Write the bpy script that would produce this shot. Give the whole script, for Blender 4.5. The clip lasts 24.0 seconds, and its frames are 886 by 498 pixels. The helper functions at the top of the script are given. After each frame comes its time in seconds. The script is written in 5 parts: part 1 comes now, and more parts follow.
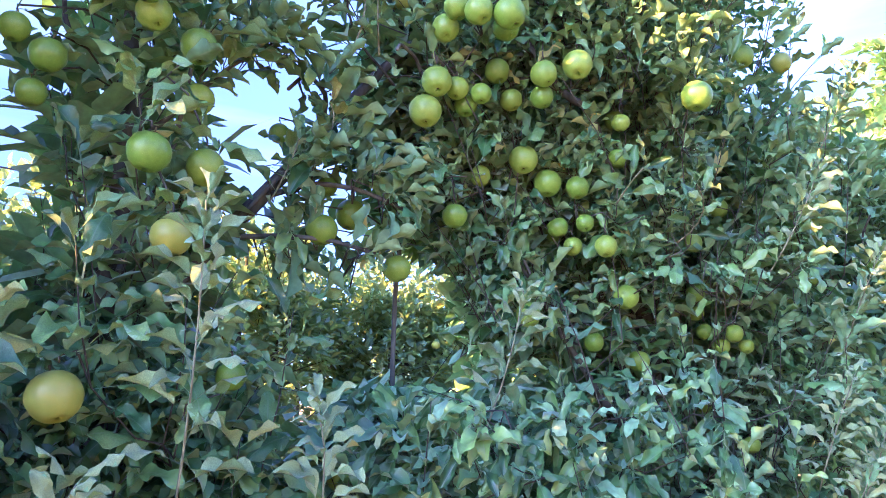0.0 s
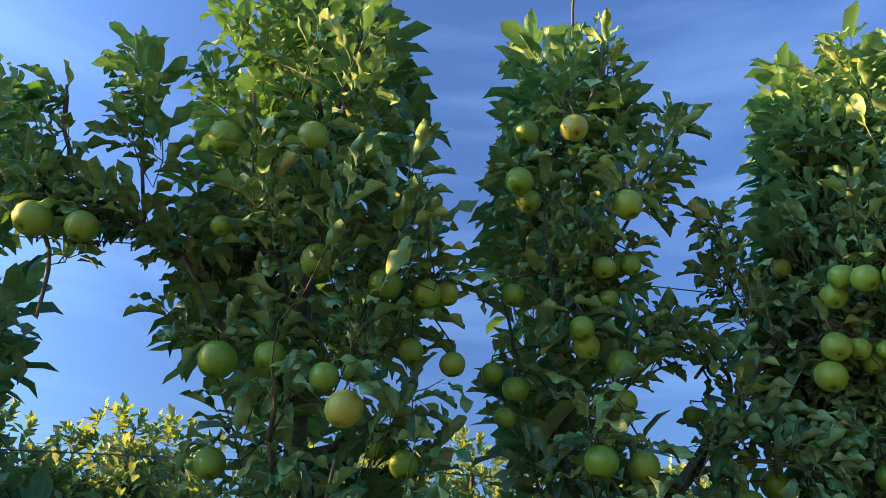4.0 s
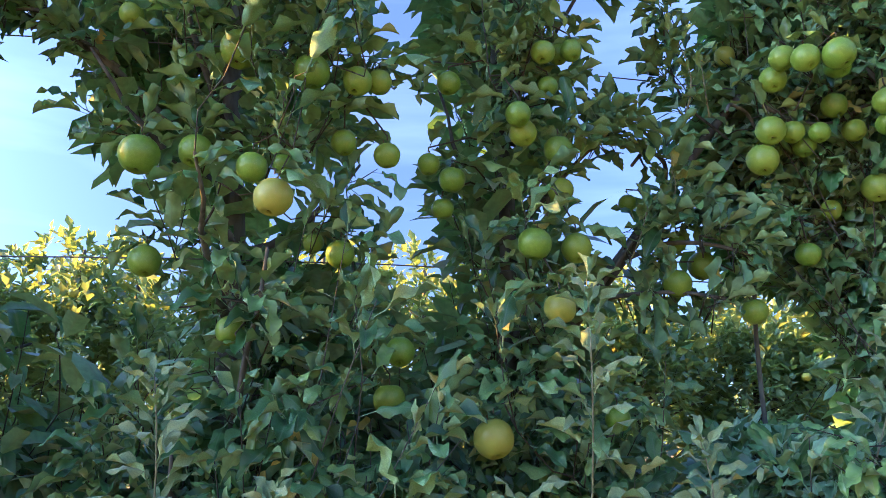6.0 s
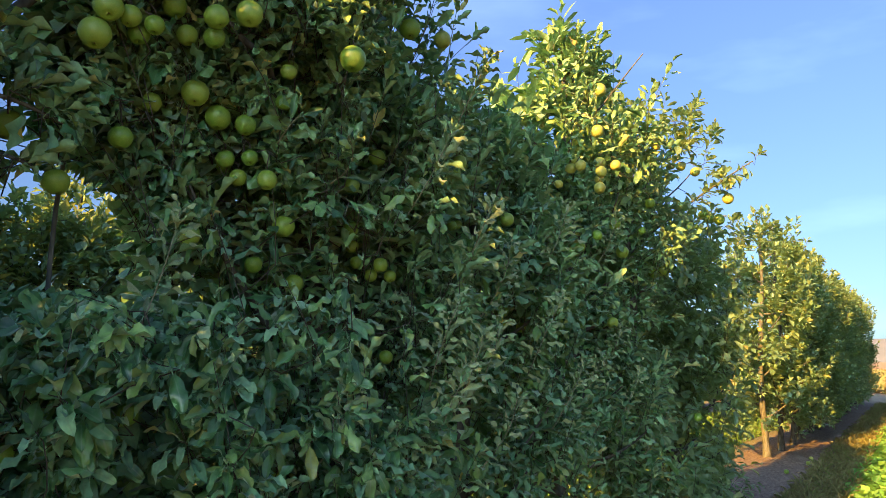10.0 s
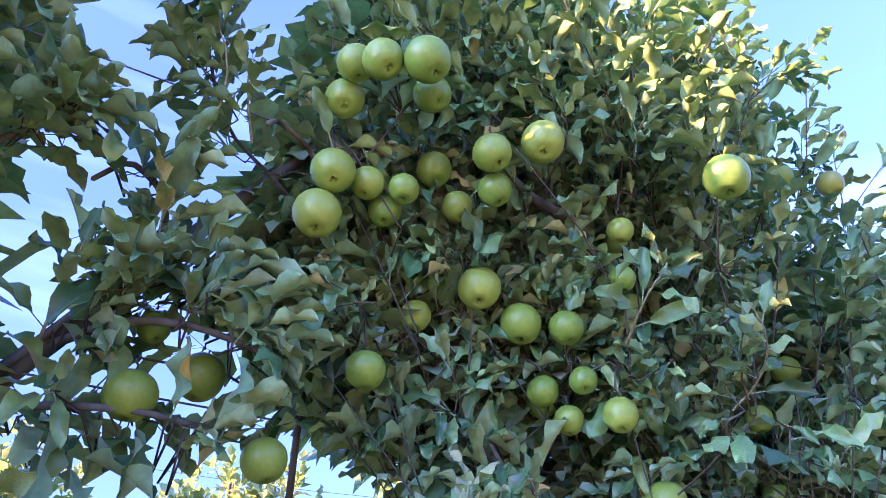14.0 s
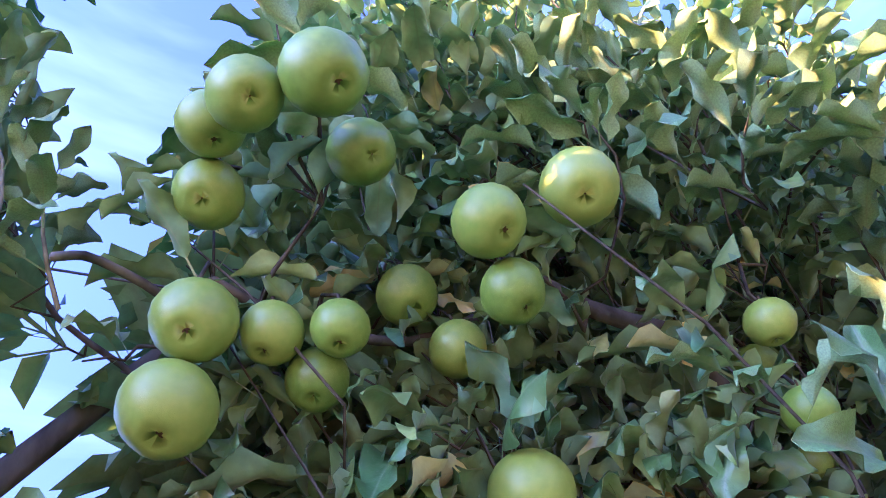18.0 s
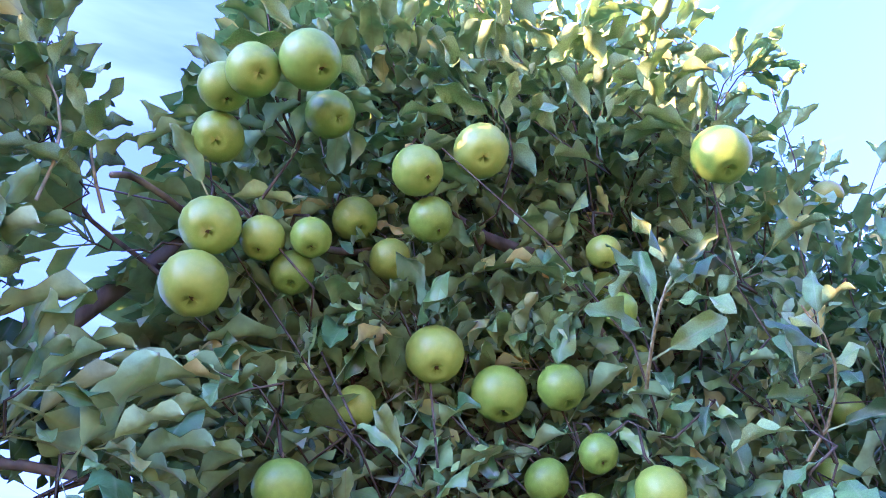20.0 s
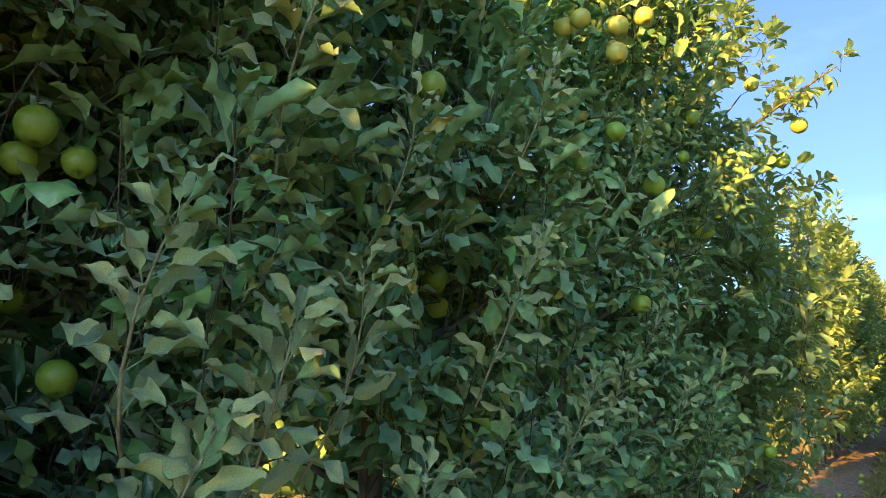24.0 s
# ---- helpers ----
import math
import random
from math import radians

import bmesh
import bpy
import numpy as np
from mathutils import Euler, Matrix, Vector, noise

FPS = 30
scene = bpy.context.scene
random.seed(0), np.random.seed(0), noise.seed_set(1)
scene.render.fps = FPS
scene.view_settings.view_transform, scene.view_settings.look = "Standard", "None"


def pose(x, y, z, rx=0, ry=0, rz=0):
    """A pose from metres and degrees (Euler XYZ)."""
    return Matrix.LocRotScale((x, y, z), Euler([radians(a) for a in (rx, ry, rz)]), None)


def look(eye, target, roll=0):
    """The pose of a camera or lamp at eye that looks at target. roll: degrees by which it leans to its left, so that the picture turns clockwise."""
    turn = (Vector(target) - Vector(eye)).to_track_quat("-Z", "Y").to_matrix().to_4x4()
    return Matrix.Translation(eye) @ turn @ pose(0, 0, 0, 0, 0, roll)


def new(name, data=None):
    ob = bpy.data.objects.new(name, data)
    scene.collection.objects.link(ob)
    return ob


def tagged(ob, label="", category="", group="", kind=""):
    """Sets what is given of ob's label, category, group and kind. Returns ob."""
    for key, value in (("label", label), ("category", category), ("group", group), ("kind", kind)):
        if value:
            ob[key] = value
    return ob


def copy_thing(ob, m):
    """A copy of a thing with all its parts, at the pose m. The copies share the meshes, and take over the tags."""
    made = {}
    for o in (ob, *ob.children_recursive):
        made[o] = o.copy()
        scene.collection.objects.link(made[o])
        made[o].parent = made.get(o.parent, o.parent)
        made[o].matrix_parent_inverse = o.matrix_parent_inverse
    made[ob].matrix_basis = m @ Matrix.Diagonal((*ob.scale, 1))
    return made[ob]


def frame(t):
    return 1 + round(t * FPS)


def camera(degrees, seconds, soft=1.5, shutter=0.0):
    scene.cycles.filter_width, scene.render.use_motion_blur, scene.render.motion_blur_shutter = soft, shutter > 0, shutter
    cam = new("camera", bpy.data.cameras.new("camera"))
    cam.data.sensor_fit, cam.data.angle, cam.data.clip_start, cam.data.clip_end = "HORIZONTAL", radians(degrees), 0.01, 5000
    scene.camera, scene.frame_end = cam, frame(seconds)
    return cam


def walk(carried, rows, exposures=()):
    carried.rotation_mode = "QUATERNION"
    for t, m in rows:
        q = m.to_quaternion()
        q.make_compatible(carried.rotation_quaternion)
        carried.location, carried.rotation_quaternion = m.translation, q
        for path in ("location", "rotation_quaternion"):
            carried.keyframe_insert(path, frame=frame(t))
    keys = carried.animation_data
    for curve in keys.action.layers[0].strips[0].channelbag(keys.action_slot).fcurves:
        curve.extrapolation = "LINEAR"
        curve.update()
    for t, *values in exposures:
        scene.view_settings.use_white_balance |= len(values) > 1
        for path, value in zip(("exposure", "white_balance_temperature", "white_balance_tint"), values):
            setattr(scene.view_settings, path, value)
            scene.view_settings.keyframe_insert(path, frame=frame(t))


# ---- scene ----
cam = camera(62.7, 24.0, soft=0.85)
PATH = [
    (0, (0.133, 0.051, 1.581), (1.238, 1.663, 2.003), 1.0),
    (0.5, (0.114, 0.022, 1.597), (0.992, 1.76, 2.053), 0.5),
    (1, (0.038, -0.025, 1.602), (0.618, 1.826, 2.093), 1.0),
    (1.5, (-0.102, -0.077, 1.613), (0.236, 1.793, 2.239), 2.2),
    (2, (-0.151, -0.149, 1.617), (0.06, 1.662, 2.438), 3.4),
    (2.5, (-0.093, -0.169, 1.614), (0.058, 1.56, 2.608), 4.1),
    (4.5, (-0.049, -0.219, 1.631), (0.052, 1.557, 2.545), 3.1),
    (5, (-0.036, -0.184, 1.619), (0.123, 1.659, 2.379), 2.2),
    (5.5, (-0.019, -0.168, 1.602), (0.196, 1.72, 2.227), 1.0),
    (5.8, (-0.01, -0.151, 1.573), (0.233, 1.748, 2.152), 0.5),
    (6, (-0.004, -0.157, 1.578), (0.253, 1.758, 2.092), 0.2),
    (6.5, (-0.002, -0.155, 1.56), (0.284, 1.781, 1.971), 0.3),
    (7, (-0.01, -0.162, 1.539), (0.295, 1.79, 1.851), 1.1),
    (7.4, (-0.01, -0.192, 1.518), (0.408, 1.751, 1.738), 1.4),
    (7.5, (-0.002, -0.173, 1.518), (0.449, 1.765, 1.717), 1.3),
    (8, (0.021, -0.19, 1.503), (0.735, 1.673, 1.648), 1.0),
    (8.5, (0.049, -0.213, 1.51), (1.061, 1.502, 1.69), 0.8),
    (9, (0.053, -0.222, 1.519), (1.339, 1.289, 1.771), 0.5),
    (9.5, (0.055, -0.236, 1.52), (1.564, 1.045, 1.805), 1.1),
    (11.5, (0.082, -0.224, 1.47), (1.89, 0.61, 1.661), 1.2),
    (12, (0.113, -0.122, 1.498), (1.697, 1.078, 1.731), -0.2),
    (12.5, (0.303, 0.004, 1.545), (1.537, 1.531, 1.927), -2.0),
    (13, (0.478, 0.116, 1.575), (1.459, 1.744, 2.198), -1.9),
    (13.5, (0.609, 0.314, 1.615), (1.517, 1.911, 2.407), 2.3),
    (14, (0.65, 0.471, 1.62), (1.545, 1.935, 2.649), -1.0),
    (14.5, (0.752, 0.564, 1.651), (1.479, 1.943, 2.903), -5.1),
    (15, (0.769, 0.64, 1.697), (1.52, 1.995, 2.962), -8.5),
    (15.5, (0.77, 0.715, 1.696), (1.54, 2.027, 2.995), -11.1),
    (16, (0.844, 0.725, 1.709), (1.619, 2.007, 3.034), -11.6),
    (16.5, (0.948, 0.82, 1.819), (1.678, 2.071, 3.198), -12.0),
    (17, (0.951, 0.84, 1.84), (1.626, 2.048, 3.283), -12.1),
    (17.5, (0.962, 0.868, 1.882), (1.596, 2.043, 3.371), -12.1),
    (19.5, (0.899, 0.778, 1.761), (1.628, 2.012, 3.155), -12.1),
    (20, (0.855, 0.712, 1.677), (1.711, 1.929, 3.014), -13.3),
    (20.5, (0.865, 0.723, 1.653), (1.981, 1.954, 2.766), -12.2),
    (21, (0.863, 0.701, 1.632), (2.277, 1.92, 2.35), -7.9),
    (21.2, (0.87, 0.695, 1.626), (2.376, 1.867, 2.224), -6.4),
    (21.5, (0.878, 0.709, 1.572), (2.504, 1.775, 2.04), -3.6),
    (22, (0.947, 0.655, 1.516), (2.69, 1.59, 1.814), -0.8),
    (22.5, (1.071, 0.542, 1.497), (2.9, 1.32, 1.711), 1.0),
    (23, (1.221, 0.471, 1.482), (3.134, 1.022, 1.684), 2.0),
    (23.5, (1.436, 0.468, 1.51), (3.302, 1.149, 1.741), 1.9),
    (24, (1.613, 0.41, 1.515), (3.264, 1.5, 1.809), 0.3),
]
EXPOSURE = [
    (0.0, 4.63, 4490, 35),
    (1.0, 4.83, 4740, 35),
    (1.5, 4.31, 5150, 30),
    (2.0, 3.81, 4950, 32),
    (2.5, 3.36, 4850, 27),
    (4.5, 2.68, 4510, -5),
    (5.0, 2.83, 4460, -5),
    (5.5, 3.28, 4660, 2),
    (6.0, 3.80, 4720, 16),
    (7.0, 4.56, 5190, 8),
    (8.1, 5.16, 5440, 9),
    (8.7, 5.21, 5440, 16),
    (9.0, 4.91, 4800, 31),
    (9.5, 3.68, 5050, 19),
    (11.5, 2.13, 4800, -13),
    (11.8, 2.13, 4800, -13),
    (12.1, 2.63, 4350, -2),
    (12.4, 3.43, 4700, 10),
    (12.7, 4.20, 4470, 36),
    (13.0, 4.40, 4470, 36),
    (15.0, 4.25, 4280, 57),
    (17.0, 4.39, 4300, 52),
    (20.0, 4.79, 4250, 52),
    (21.0, 4.78, 4700, 17),
    (22.0, 4.43, 5620, 9),
    (22.6, 3.78, 5670, 9),
    (22.9, 3.78, 5020, 11),
    (23.2, 3.48, 5020, 10),
    (23.6, 3.11, 5120, 2),
    (24.0, 2.98, 5020, 2),
]
walk(cam, [(t, look(eye, target, roll)) for t, eye, target, roll in PATH], EXPOSURE)

# ---- world and sun ----
SUN_EL, SUN_AZ = 19.0, 176.2      # degrees; azimuth is where the light comes from, counted from +x towards +y
world = bpy.data.worlds.new("world")
scene.world = world
world.use_nodes = True
wn = world.node_tree
sky = wn.nodes.new("ShaderNodeTexSky")
sky.sky_type = "NISHITA"
sky.sun_disc = False
sky.sun_elevation = radians(SUN_EL)
sky.sun_rotation = radians(90 - SUN_AZ)
sky.air_density, sky.dust_density, sky.ozone_density = 0.8, 1.0, 1.0
# thin high cirrus streaks in the sky
tcw = wn.nodes.new("ShaderNodeTexCoord")
mapw = wn.nodes.new("ShaderNodeMapping")
mapw.inputs["Scale"].default_value = (1.2, 2.4, 9.0)
noisew = wn.nodes.new("ShaderNodeTexNoise")
noisew.inputs["Scale"].default_value = 1.6
noisew.inputs["Detail"].default_value = 5.0
rampw = wn.nodes.new("ShaderNodeValToRGB")
rampw.color_ramp.elements[0].position, rampw.color_ramp.elements[1].position = 0.5, 0.85
rampw.color_ramp.elements[1].color = (1, 1, 1, 1)
mixw = wn.nodes.new("ShaderNodeMixRGB")
mixw.blend_type = "ADD"
mixw.inputs[2].default_value = (0.45, 0.47, 0.5, 1)
wn.links.new(tcw.outputs["Generated"], mapw.inputs["Vector"])
wn.links.new(mapw.outputs["Vector"], noisew.inputs["Vector"])
wn.links.new(noisew.outputs["Fac"], rampw.inputs["Fac"])
wn.links.new(rampw.outputs["Color"], mixw.inputs[0])
deep = wn.nodes.new("ShaderNodeHueSaturation")
deep.inputs["Hue"].default_value, deep.inputs["Saturation"].default_value = 0.52, 0.94
wn.links.new(sky.outputs["Color"], deep.inputs["Color"])
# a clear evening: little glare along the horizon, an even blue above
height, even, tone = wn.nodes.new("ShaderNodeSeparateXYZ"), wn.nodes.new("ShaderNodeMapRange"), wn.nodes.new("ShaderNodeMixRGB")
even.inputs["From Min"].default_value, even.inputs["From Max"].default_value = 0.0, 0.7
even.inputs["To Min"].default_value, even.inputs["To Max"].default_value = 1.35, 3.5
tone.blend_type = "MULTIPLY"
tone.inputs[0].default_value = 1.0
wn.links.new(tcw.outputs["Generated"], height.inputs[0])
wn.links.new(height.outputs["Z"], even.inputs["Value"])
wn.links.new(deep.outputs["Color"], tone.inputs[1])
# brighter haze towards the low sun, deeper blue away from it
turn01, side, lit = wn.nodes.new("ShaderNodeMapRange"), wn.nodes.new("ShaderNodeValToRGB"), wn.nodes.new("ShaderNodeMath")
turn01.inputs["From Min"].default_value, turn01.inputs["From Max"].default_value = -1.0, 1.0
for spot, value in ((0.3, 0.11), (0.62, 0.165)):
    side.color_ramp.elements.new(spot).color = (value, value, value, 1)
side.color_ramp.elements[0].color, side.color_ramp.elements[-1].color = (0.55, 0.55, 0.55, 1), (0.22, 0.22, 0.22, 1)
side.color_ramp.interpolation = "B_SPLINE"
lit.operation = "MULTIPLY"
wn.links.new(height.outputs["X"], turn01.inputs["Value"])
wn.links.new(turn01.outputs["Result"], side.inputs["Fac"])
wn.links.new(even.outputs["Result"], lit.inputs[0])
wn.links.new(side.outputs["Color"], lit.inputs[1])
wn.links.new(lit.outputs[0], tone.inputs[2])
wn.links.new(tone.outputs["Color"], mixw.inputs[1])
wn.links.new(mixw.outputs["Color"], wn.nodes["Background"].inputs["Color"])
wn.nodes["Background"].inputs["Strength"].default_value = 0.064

sun = new("sun", bpy.data.lights.new("sun", "SUN"))
sun.data.energy, sun.data.angle, sun.data.color = 3.9, radians(0.6), (1.0, 0.41, 0.04)
a, e = radians(SUN_AZ), radians(SUN_EL)
sun.matrix_world = look((math.cos(a) * math.cos(e) * 50, math.sin(a) * math.cos(e) * 50, math.sin(e) * 50), (0, 0, 0))


# ---- materials ----
def material(name):
    m = bpy.data.materials.new(name)
    m.use_nodes = True
    n = m.node_tree
    return m, n.nodes, n.links, n.nodes["Principled BSDF"]


def add_noise(nodes, links, scale, detail=4.0, coord="Object", stretch=None):
    tc = nodes.new("ShaderNodeTexCoord")
    no = nodes.new("ShaderNodeTexNoise")
    no.inputs["Scale"].default_value, no.inputs["Detail"].default_value = scale, detail
    if stretch:
        mp = nodes.new("ShaderNodeMapping")
        mp.inputs["Scale"].default_value = stretch
        links.new(tc.outputs[coord], mp.inputs["Vector"])
        links.new(mp.outputs["Vector"], no.inputs["Vector"])
    else:
        links.new(tc.outputs[coord], no.inputs["Vector"])
    return no


def add_ramp(nodes, links, source, stops):
    r = nodes.new("ShaderNodeValToRGB")
    r.color_ramp.elements[0].position, r.color_ramp.elements[0].color = stops[0][0], (*stops[0][1], 1)
    r.color_ramp.elements[1].position, r.color_ramp.elements[1].color = stops[-1][0], (*stops[-1][1], 1)
    for pos, col in stops[1:-1]:
        r.color_ramp.elements.new(pos).color = (*col, 1)
    links.new(source, r.inputs["Fac"])
    return r


def add_bump(nodes, links, bsdf, source, strength, distance):
    b = nodes.new("ShaderNodeBump")
    b.inputs["Strength"].default_value, b.inputs["Distance"].default_value = strength, distance
    links.new(source, b.inputs["Height"])
    links.new(b.outputs["Normal"], bsdf.inputs["Normal"])


def leaf_material(name, stops, rough, through_col, thin, spots=0.0, sheen=0.0, gloss=0.4):
    """A leaf: each blade takes its own tone; veins and blotches vary it; part of the light passes through."""
    m, nodes, links, b = material(name)
    geo, info = nodes.new("ShaderNodeNewGeometry"), nodes.new("ShaderNodeObjectInfo")
    add = nodes.new("ShaderNodeMath")
    add.operation = "ADD"
    links.new(geo.outputs["Random Per Island"], add.inputs[0])
    links.new(info.outputs["Random"], add.inputs[1])
    fr = nodes.new("ShaderNodeMath")
    fr.operation = "FRACT"
    links.new(add.outputs[0], fr.inputs[0])
    ramp = add_ramp(nodes, links, fr.outputs[0], stops)
    no = add_noise(nodes, links, 55.0, 5.0)
    tone = add_ramp(nodes, links, no.outputs["Fac"], [(0.3, (0.72, 0.72, 0.72)), (0.7, (1.2, 1.2, 1.15))])
    mul = nodes.new("ShaderNodeMixRGB")
    mul.blend_type = "MULTIPLY"
    mul.inputs[0].default_value = 1.0
    links.new(ramp.outputs["Color"], mul.inputs[1])
    links.new(tone.outputs["Color"], mul.inputs[2])
    colour = mul.outputs["Color"]
    if spots:
        sp = add_noise(nodes, links, 260.0, 2.0)
        sr = add_ramp(nodes, links, sp.outputs["Fac"], [(0.66, (0, 0, 0)), (0.74, (spots, spots, spots))])
        mx = nodes.new("ShaderNodeMixRGB")
        mx.inputs[2].default_value = (0.30, 0.33, 0.22, 1)
        links.new(sr.outputs["Color"], mx.inputs[0])
        links.new(colour, mx.inputs[1])
        colour = mx.outputs["Color"]
    # midrib, and side ribs that run forward from it to the rim
    rib, sep = nodes.new("ShaderNodeAttribute"), nodes.new("ShaderNodeSeparateXYZ")
    rib.attribute_name = "blade"
    links.new(rib.outputs["Vector"], sep.inputs[0])
    rr = add_ramp(nodes, links, sep.outputs["Z"], [(0.80, (0, 0, 0)), (1.0, (0.5, 0.5, 0.5))])
    slant, many, saw = nodes.new("ShaderNodeMath"), nodes.new("ShaderNodeMath"), nodes.new("ShaderNodeMath")
    slant.operation, many.operation, saw.operation = "MULTIPLY_ADD", "MULTIPLY", "PINGPONG"
    slant.inputs[1].default_value, many.inputs[1].default_value, saw.inputs[1].default_value = -0.9, 8.5, 0.5
    links.new(sep.outputs["Y"], slant.inputs[0])
    links.new(sep.outputs["X"], slant.inputs[2])
    links.new(slant.outputs[0], many.inputs[0])
    links.new(many.outputs[0], saw.inputs[0])
    side = add_ramp(nodes, links, saw.outputs[0], [(0.0, (0.07, 0.07, 0.07)), (0.07, (0, 0, 0))])
    top = nodes.new("ShaderNodeMixRGB")
    top.blend_type = "LIGHTEN"
    top.inputs[0].default_value = 1.0
    links.new(rr.outputs["Color"], top.inputs[1])
    links.new(side.outputs["Color"], top.inputs[2])
    mv = nodes.new("ShaderNodeMixRGB")
    mv.inputs[2].default_value = (0.26, 0.33, 0.17, 1)
    links.new(top.outputs["Color"], mv.inputs[0])
    links.new(colour, mv.inputs[1])
    links.new(mv.outputs["Color"], b.inputs["Base Color"])
    b.inputs["Roughness"].default_value = rough
    b.inputs["Specular IOR Level"].default_value = gloss
    b.inputs["Sheen Weight"].default_value = sheen
    ve = add_noise(nodes, links, 130.0, 3.0)
    quilt = nodes.new("ShaderNodeMath")
    quilt.operation = "MULTIPLY_ADD"
    quilt.inputs[1].default_value = 0.22
    links.new(saw.outputs[0], quilt.inputs[0])
    links.new(ve.outputs["Fac"], quilt.inputs[2])
    add_bump(nodes, links, b, quilt.outputs[0], 0.4, 0.002)
    tr = nodes.new("ShaderNodeBsdfTranslucent")
    tr.inputs["Color"].default_value = (*through_col, 1)
    mix = nodes.new("ShaderNodeMixShader")
    mix.inputs[0].default_value = thin
    links.new(b.outputs[0], mix.inputs[1])
    links.new(tr.outputs[0], mix.inputs[2])
    links.new(mix.outputs[0], nodes["Material Output"].inputs["Surface"])
    return m


GREENS = [(0.0, (0.032, 0.088, 0.025)), (0.3, (0.073, 0.171, 0.046)), (0.65, (0.151, 0.291, 0.077)), (0.93, (0.273, 0.426, 0.107)), (0.99, (0.363, 0.417, 0.104)), (1.0, (0.635, 0.493, 0.078))]
PALES = [(0.0, (0.143, 0.281, 0.131)), (0.5, (0.213, 0.389, 0.176)), (0.95, (0.323, 0.526, 0.243)), (1.0, (0.466, 0.518, 0.194))]
# paler and bluer than GREENS: haze and soft shade put into the colour
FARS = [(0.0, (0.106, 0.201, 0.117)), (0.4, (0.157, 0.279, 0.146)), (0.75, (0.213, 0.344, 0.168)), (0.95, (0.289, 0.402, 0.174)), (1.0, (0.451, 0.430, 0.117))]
MAT_LEAF = leaf_material("apple_leaf_upper", GREENS, 0.40, (0.17, 0.40, 0.06), 0.20, spots=0.25, gloss=0.7)
MAT_UNDER = leaf_material("apple_leaf_lower", PALES, 0.75, (0.18, 0.38, 0.08), 0.20, sheen=0.25, gloss=0.25)
MAT_DOWNY = leaf_material("young_leaf_felt", [(0.0, (0.20, 0.29, 0.115)), (0.6, (0.28, 0.37, 0.15)), (1.0, (0.37, 0.44, 0.18))], 0.8, (0.32, 0.42, 0.12), 0.15, sheen=0.2)
MAT_FAR = leaf_material("hazed_orchard_foliage", FARS, 0.42, (0.34, 0.46, 0.08), 0.42, gloss=0.7)
MAT_WEED = leaf_material("weed_leaf", [(0.0, (0.09, 0.26, 0.03)), (0.6, (0.15, 0.37, 0.045)), (1.0, (0.24, 0.46, 0.06))], 0.55, (0.25, 0.36, 0.04), 0.3)
MAT_GRASS = leaf_material("green_grass", [(0.0, (0.11, 0.27, 0.03)), (0.6, (0.18, 0.37, 0.045)), (1.0, (0.28, 0.40, 0.08))], 0.6, (0.30, 0.36, 0.06), 0.3)
MAT_STRAW = leaf_material("dry_grass", [(0.0, (0.22, 0.21, 0.07)), (0.6, (0.31, 0.30, 0.11)), (1.0, (0.20, 0.28, 0.06))], 0.8, (0.3, 0.25, 0.1), 0.2)
MAT_SHRIVEL = leaf_material("withered_leaf", [(0.0, (0.26, 0.17, 0.08)), (1.0, (0.40, 0.30, 0.14))], 0.8, (0.3, 0.2, 0.08), 0.2)


def bark_material(name, dark, light, scale):
    m, nodes, links, b = material(name)
    no = add_noise(nodes, links, scale, 8.0, stretch=(1, 1, 0.3))
    r = add_ramp(nodes, links, no.outputs["Fac"], [(0.3, dark), (0.55, light), (0.75, tuple(c * 1.5 for c in light))])
    links.new(r.outputs["Color"], b.inputs["Base Color"])
    b.inputs["Roughness"].default_value = 0.85
    add_bump(nodes, links, b, no.outputs["Fac"], 0.6, 0.006)
    return m


MAT_BARK = bark_material("grey_brown_bark", (0.026, 0.028, 0.020), (0.105, 0.108, 0.082), 38.0)
MAT_SHOOT = bark_material("green_shoot_bark", (0.12, 0.13, 0.07), (0.24, 0.25, 0.14), 120.0)
MAT_TWIG = bark_material("young_twig_bark", (0.026, 0.026, 0.016), (0.062, 0.060, 0.036), 90.0)


